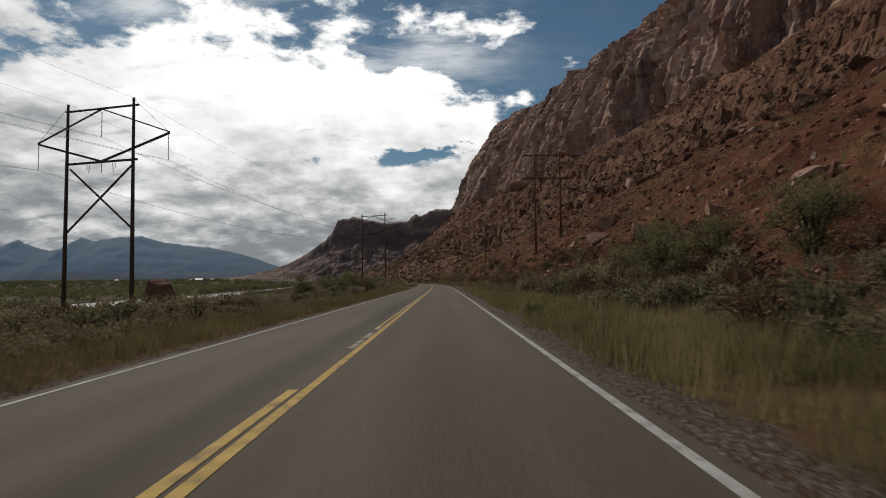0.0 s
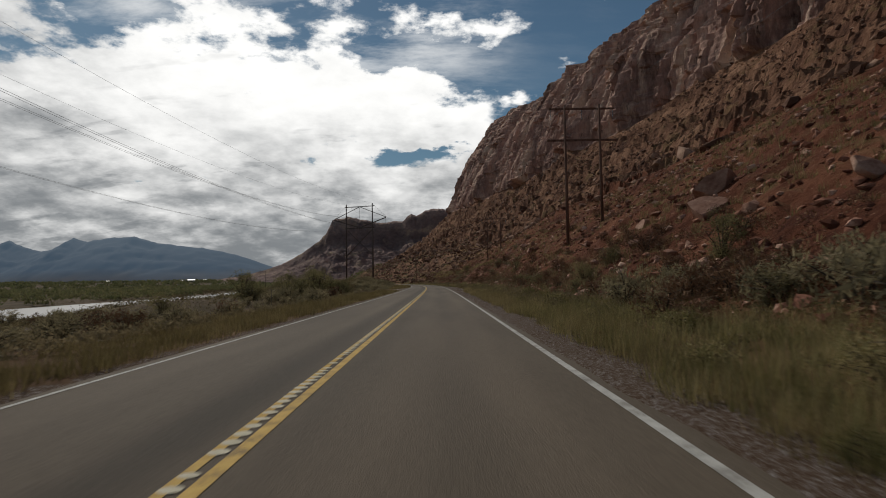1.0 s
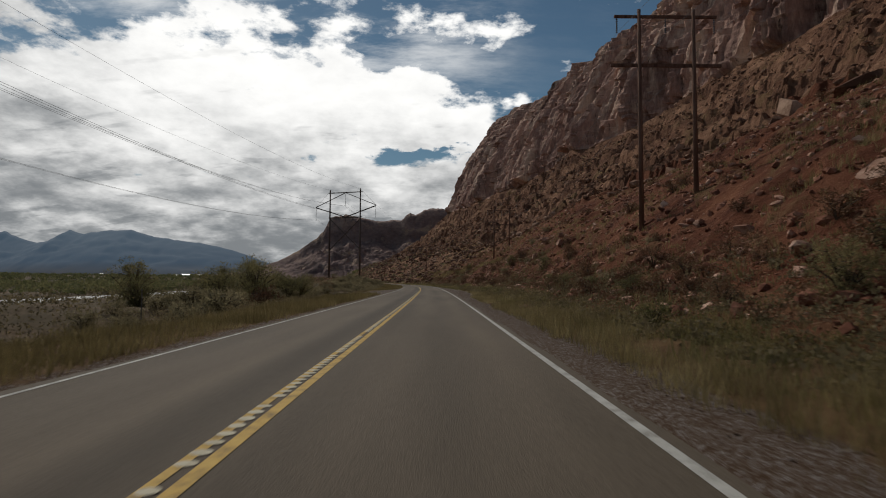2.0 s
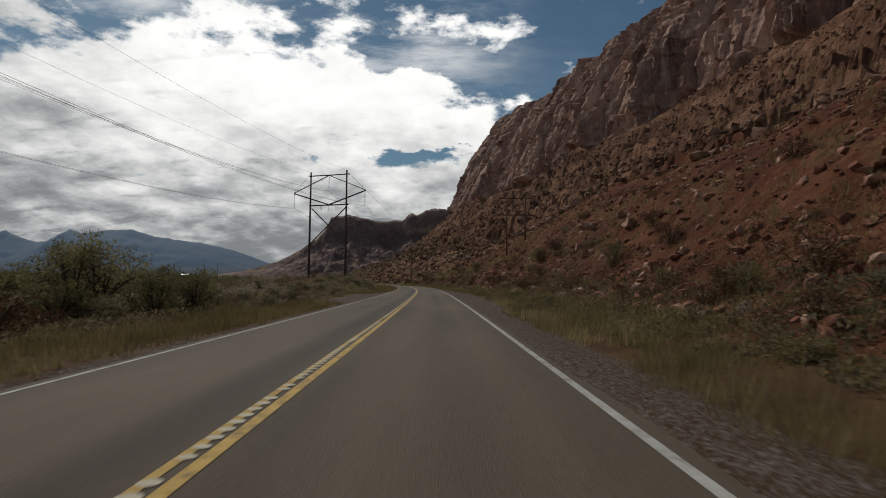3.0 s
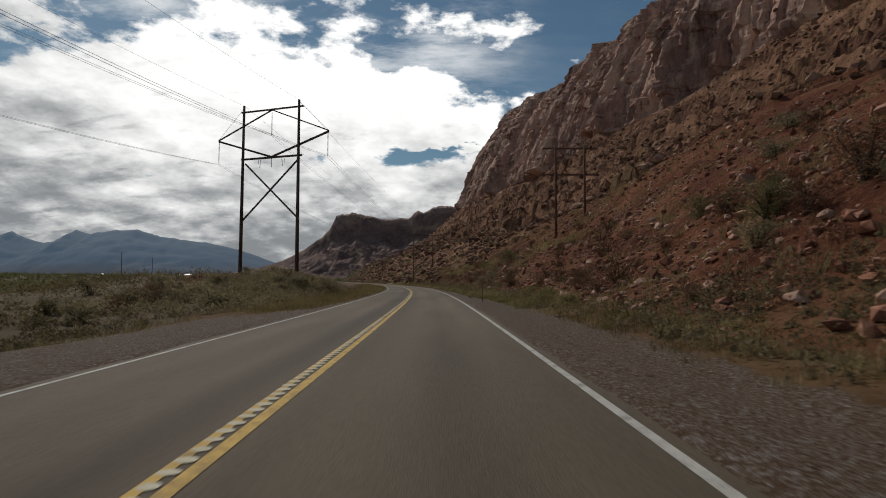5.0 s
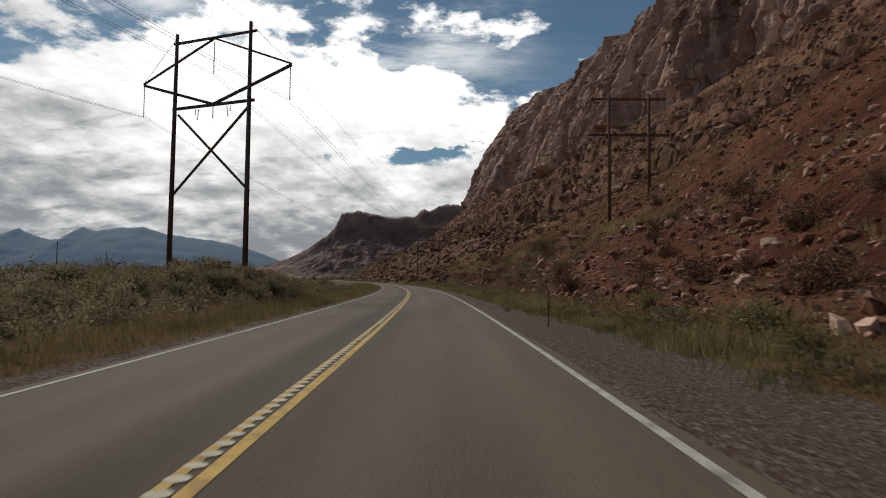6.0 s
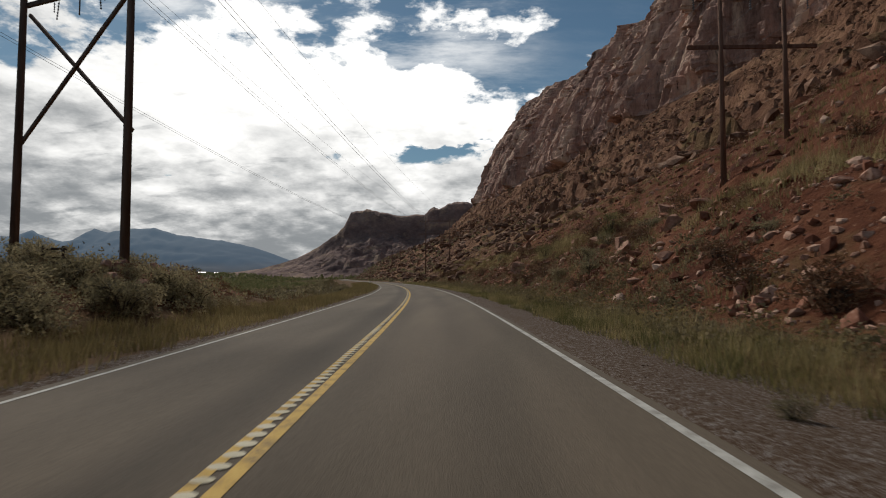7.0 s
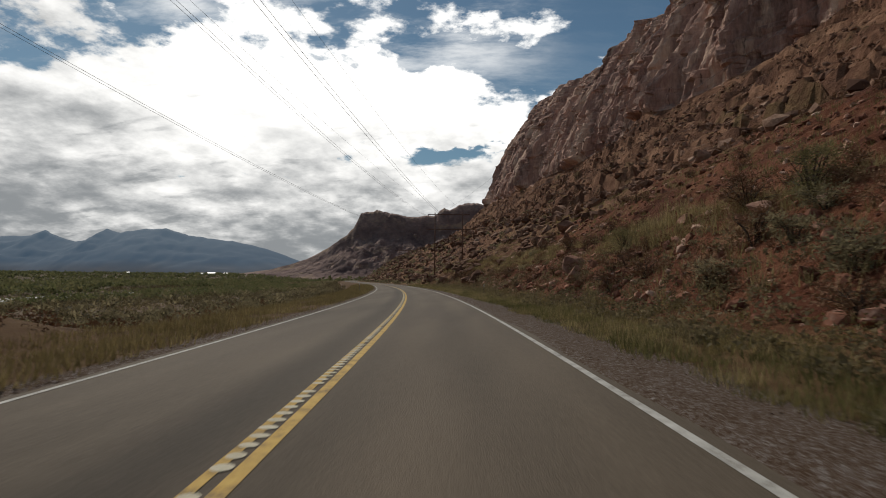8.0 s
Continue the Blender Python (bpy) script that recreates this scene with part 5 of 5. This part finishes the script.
def rock_mesh(name, seed, sub, mat, flat=0.7):
    """An angular sandstone block: a ball cut by planes and roughened."""
    r = np.random.default_rng(seed)
    bm = bmesh.new()
    bmesh.ops.create_icosphere(bm, subdivisions=sub, radius=1.0)
    planes = [(Vector(r.normal(size=3)).normalized(), 0.36 + 0.34 * r.random()) for _ in range(13)]
    for v in bm.verts:
        q = v.co.copy()
        for nrm, dd in planes:
            over = q.dot(nrm) - dd
            if over > 0:
                q -= nrm * over
        q *= 1 + 0.05 * noise.fractal(q * 2.3 + Vector((seed, 0, 0)), 1.0, 2.0, 3)
        v.co = Vector((q.x, q.y * 0.85, q.z * flat))
    me = bm_mesh(bm, name, mat)
    return me


BOULDERS = [rock_mesh("boulder", 400 + i, 4, M_boulder, 0.6 + 0.08 * i) for i in range(6)]
BLOCKS = [rock_mesh("block", 420 + i, 2, M_boulder, 0.6 + 0.08 * i) for i in range(6)]


def boulder(x, y, size, seed, label="pinkish-red angular sandstone boulder on the slope", group="slope boulders", sink=0.25):
    r = np.random.default_rng(seed)
    ob = new("boulder", (BOULDERS if size > 0.6 else BLOCKS)[seed % 6])
    ob.matrix_basis = Matrix.LocRotScale((x, y, ground_z(x, y) + size * (0.45 - sink)), Euler(((r.random() - 0.5) * 0.6, (r.random() - 0.5) * 0.6, r.random() * 6.28)), (size, size * (0.7 + 0.4 * r.random()), size * (0.6 + 0.35 * r.random())))
    return tagged(ob, label, "boulder", group)


# large blocks that stand out, by way along and distance out from the white line
BIG = [(198, 7.9, 0.62), (198.6, 6.7, 0.45), (197, 5.6, 0.5), (201, 8.8, 0.5), (203, 10.5, 0.85), (196, 9.2, 0.4), (57.6, 10.6, 0.75), (59.8, 8.6, 0.55), (62, 14.5, 1.6), (66, 17, 2.0), (55, 13.5, 0.8), (109.2, 9.2, 0.55), (140, 11.5, 0.9), (140.9, 6.9, 0.5), (125, 14, 0.9), (133, 16, 0.8), (137, 13, 0.8), (187.4, 6.2, 0.55), (185, 9, 0.7), (182, 10.5, 0.5), (206, 9.0, 1.0), (204, 8.0, 0.7), (208, 9.5, 0.9), (210, 13, 1.2), (203, 12, 1.1), (214, 15, 1.4), (233, 7.5, 1.0), (236, 8.5, 1.3), (192, 12, 0.6), (199, 14.5, 0.8), (218, 11, 0.8), (226, 9, 0.7), (176, 12, 0.6), (171, 10, 0.45), (165, 13, 0.6), (94, 12, 0.5), (99, 14, 0.6), (80, 13, 0.7), (74, 15, 1.0), (49, 15, 1.1), (43, 14, 0.8), (36, 15, 1.0), (30, 17, 1.3), (150, 17, 1.0), (158, 15, 0.8)]
for i, (y, d, s) in enumerate(BIG):
    boulder(float(edge_x(y)) + d, y, s, i)
r3 = np.random.default_rng(33)
for i in range(170):
    y = 15 + 280 * r3.random()
    d = 7.5 + 26 * r3.random() ** 1.1
    boulder(float(edge_x(y)) + d, y, 0.22 + 0.55 * r3.random() ** 2.5, 50 + i, "small angular red sandstone block on the slope", "small slope blocks")
boulder(44, 272, 3.4, 44, "great dark red boulder perched on the slope", "slope boulders", 0.1)
dome = boulder(-19.2, 39.2, 1.5, 3, "rust-red rounded boulder standing among sagebrush", "river-side boulders", 0.0)
dome.matrix_basis = Matrix.LocRotScale((-19.2, 39.2, ground_z(-19.2, 39.2) + 1.0), Euler((0.1, -0.15, 0.6)), (1.35, 1.35, 2.5))
for x, y, s in ((-17.4, 40.6, 0.9), (-16.6, 41.6, 1.0), (-15.6, 41, 0.7), (-20.9, 38.4, 0.7), (-14.3, 42, 0.5), (-17.9, 39.6, 0.5)):
    boulder(x, y, s, int(-x * 10), "rust-red rounded boulder among sagebrush", "river-side boulders", 0.08)
for i in range(46):
    y = 192 + 17 * r3.random()
    boulder(float(edge_x(y)) - LANES - 8 - 9 * r3.random(), y, 0.22 + 0.45 * r3.random(), 300 + i, "small pale-red block on the river-side bank", "river-side blocks", 0.1)


def rubble(name, xs, ys, size, seed, label, sub=1, mat=M_rubble):
    """Loose broken stone strewn over the slope, one mesh."""
    r = np.random.default_rng(seed)
    protos = []
    for k_ in range(6):
        me = rock_mesh("tmp_rock", 500 + seed + k_, sub, mat)
        co = np.empty(len(me.vertices) * 3)
        me.vertices.foreach_get("co", co)
        fa = np.empty(len(me.polygons) * 3, dtype=np.int32)
        me.polygons.foreach_get("vertices", fa)
        protos.append((co.reshape(-1, 3), fa.reshape(-1, 3)))
        bpy.data.meshes.remove(me)
    zs = ground_zs(xs, ys)
    V, F, o = [], [], 0
    which = r.integers(0, 6, len(xs))
    for k_, (co, fa) in enumerate(protos):
        s = which == k_
        m = int(s.sum())
        a, b = r.random(m) * 6.283, (r.random(m) - 0.5) * 1.2
        ca, sa, cb, sb = np.cos(a), np.sin(a), np.cos(b), np.sin(b)
        sc = size[s]
        P = co[None] * sc[:, None, None] * (0.7 + 0.6 * r.random((m, 1, 3)))
        x_ = P[..., 0] * cb[:, None] + P[..., 2] * sb[:, None]
        z_ = -P[..., 0] * sb[:, None] + P[..., 2] * cb[:, None]
        xx = x_ * ca[:, None] - P[..., 1] * sa[:, None]
        y_ = x_ * sa[:, None] + P[..., 1] * ca[:, None]
        Q = np.stack([xx + xs[s][:, None], y_ + ys[s][:, None], z_ + (zs[s] + 0.15 * sc)[:, None]], -1)
        V.append(Q.reshape(-1, 3))
        F.append((fa[None] + (np.arange(m) * len(co))[:, None, None] + o).reshape(-1, 3))
        o += m * len(co)
    return tagged(part(name, mesh_from(name, np.concatenate(V), np.concatenate(F), [mat])), label, "rubble", kind="stuff")


n = 12000
y = 10 + 270 * r3.random(n)
d = 5.6 + 28 * r3.random(n) ** 1.25
rubble("slope_rubble", edge_x(y) + d, y, 0.08 + 0.5 * r3.random(n) ** 2.8, 61, "broken red stone strewn over the slope")
n = 2600
y = 147 + 46 * r3.random(n)
d = 5.2 + 13 * r3.random(n) ** 1.1
rubble("scree_stones", edge_x(y) + d, y, 0.05 + 0.26 * r3.random(n) ** 2.2, 65, "pale pink broken stone strewn over bare red scree", 1, M_boulder)
n = 11500
y = 20 + 1000 * r3.random(n) ** 1.15
x = edge_x(y) + 34 + (np.interp(y, BASE[:, 0], BASE[:, 1]) - edge_x(y) - 34) * r3.random(n) ** 1.1
rubble("upper_rubble", x, y, 0.35 + 2.2 * r3.random(n) ** 4 + np.hypot(x, y) * 0.0015, 62, "fallen sandstone blocks over the upper slope", 1, M_block)
n = 5500
y = 270 + 480 * r3.random(n)
d = 6.0 + 55 * r3.random(n) ** 1.3
rubble("far_rubble", edge_x(y) + d, y, 0.3 + 1.9 * r3.random(n) ** 3, 64, "tan and red blocks over the far slope foot", 1, M_block)
n = 3600
y = 4 + 232 * r3.random(n)
d = 0.42 + np.interp(y, SHOULDER[0], SHOULDER[1]) * 1.25 * r3.random(n)
rubble("shoulder_stones", edge_x(y) + d, y, 0.010 + 0.022 * r3.random(n) ** 2, 63, "loose grey gravel on the road shoulder", 1, M_pebble)

# ---------------- ground-in rumble grooves over the second yellow line ----------------
def groove_at(g):
    """Middle across the road, length across and width along of the groove at y = g."""
    return edge_x(g) - 4.075 + 0.02 * (vnoise(g * 1.3, g * 0, 97) - 0.5), 0.155 + 0.05 * vnoise(g * 1.7, g * 0, 93), 0.135 + 0.07 * vnoise(g * 2.1, g * 0 + 4, 95)


# a shallow dish with rounded ends, open to the sky, its rims flush with the paint
ring = [(0.5 * math.cos(k_ * math.pi / 5), 0.5 * math.sin(k_ * math.pi / 5)) for k_ in range(10)]
gv = [(x_, y_, 0.0035) for x_, y_ in ring] + [(0.8 * x_, 0.6 * y_, 0.001) for x_, y_ in ring]
gf = [(k_, (k_ + 1) % 10, 10 + (k_ + 1) % 10, 10 + k_) for k_ in range(10)]
gf += [(10 + k_, 11 + k_, 18 - k_, 19 - k_) for k_ in range(4)]
groove_mesh = mesh_from("groove", gv, gf, [M_groove_glare])
gys = np.arange(13.0, 330, 0.305)
gys = gys[(gys < 19) | (gys > 26)]
gys = gys[rng.random(len(gys)) > np.where(vnoise(gys / 2.2, gys * 0, 91) > np.where(gys < 120, 0.84, 0.95), 0.6, 0.04)]
for g in gys[:300]:
    cx, w_, l_ = (float(q) for q in groove_at(g))
    ob = part("groove", groove_mesh, road)
    ob.matrix_basis = Matrix.LocRotScale((cx, g, 0.006), Euler((0, 0, 0.05)), (w_, l_, 1))
rest = gys[300:]
cx, w_, l_ = groove_at(rest)
base = np.array(gv)
v = np.stack([cx[:, None] + base[None, :, 0] * w_[:, None], rest[:, None] + base[None, :, 1] * l_[:, None], np.repeat(base[None, :, 2] + 0.006, len(rest), 0)], -1)
f = (np.array(gf)[None] + (20 * np.arange(len(rest)))[:, None, None]).reshape(-1, 4)
tagged(part("far_grooves", mesh_from("far_grooves", v.reshape(-1, 3), f, [M_groove_glare]), road), kind="stuff")
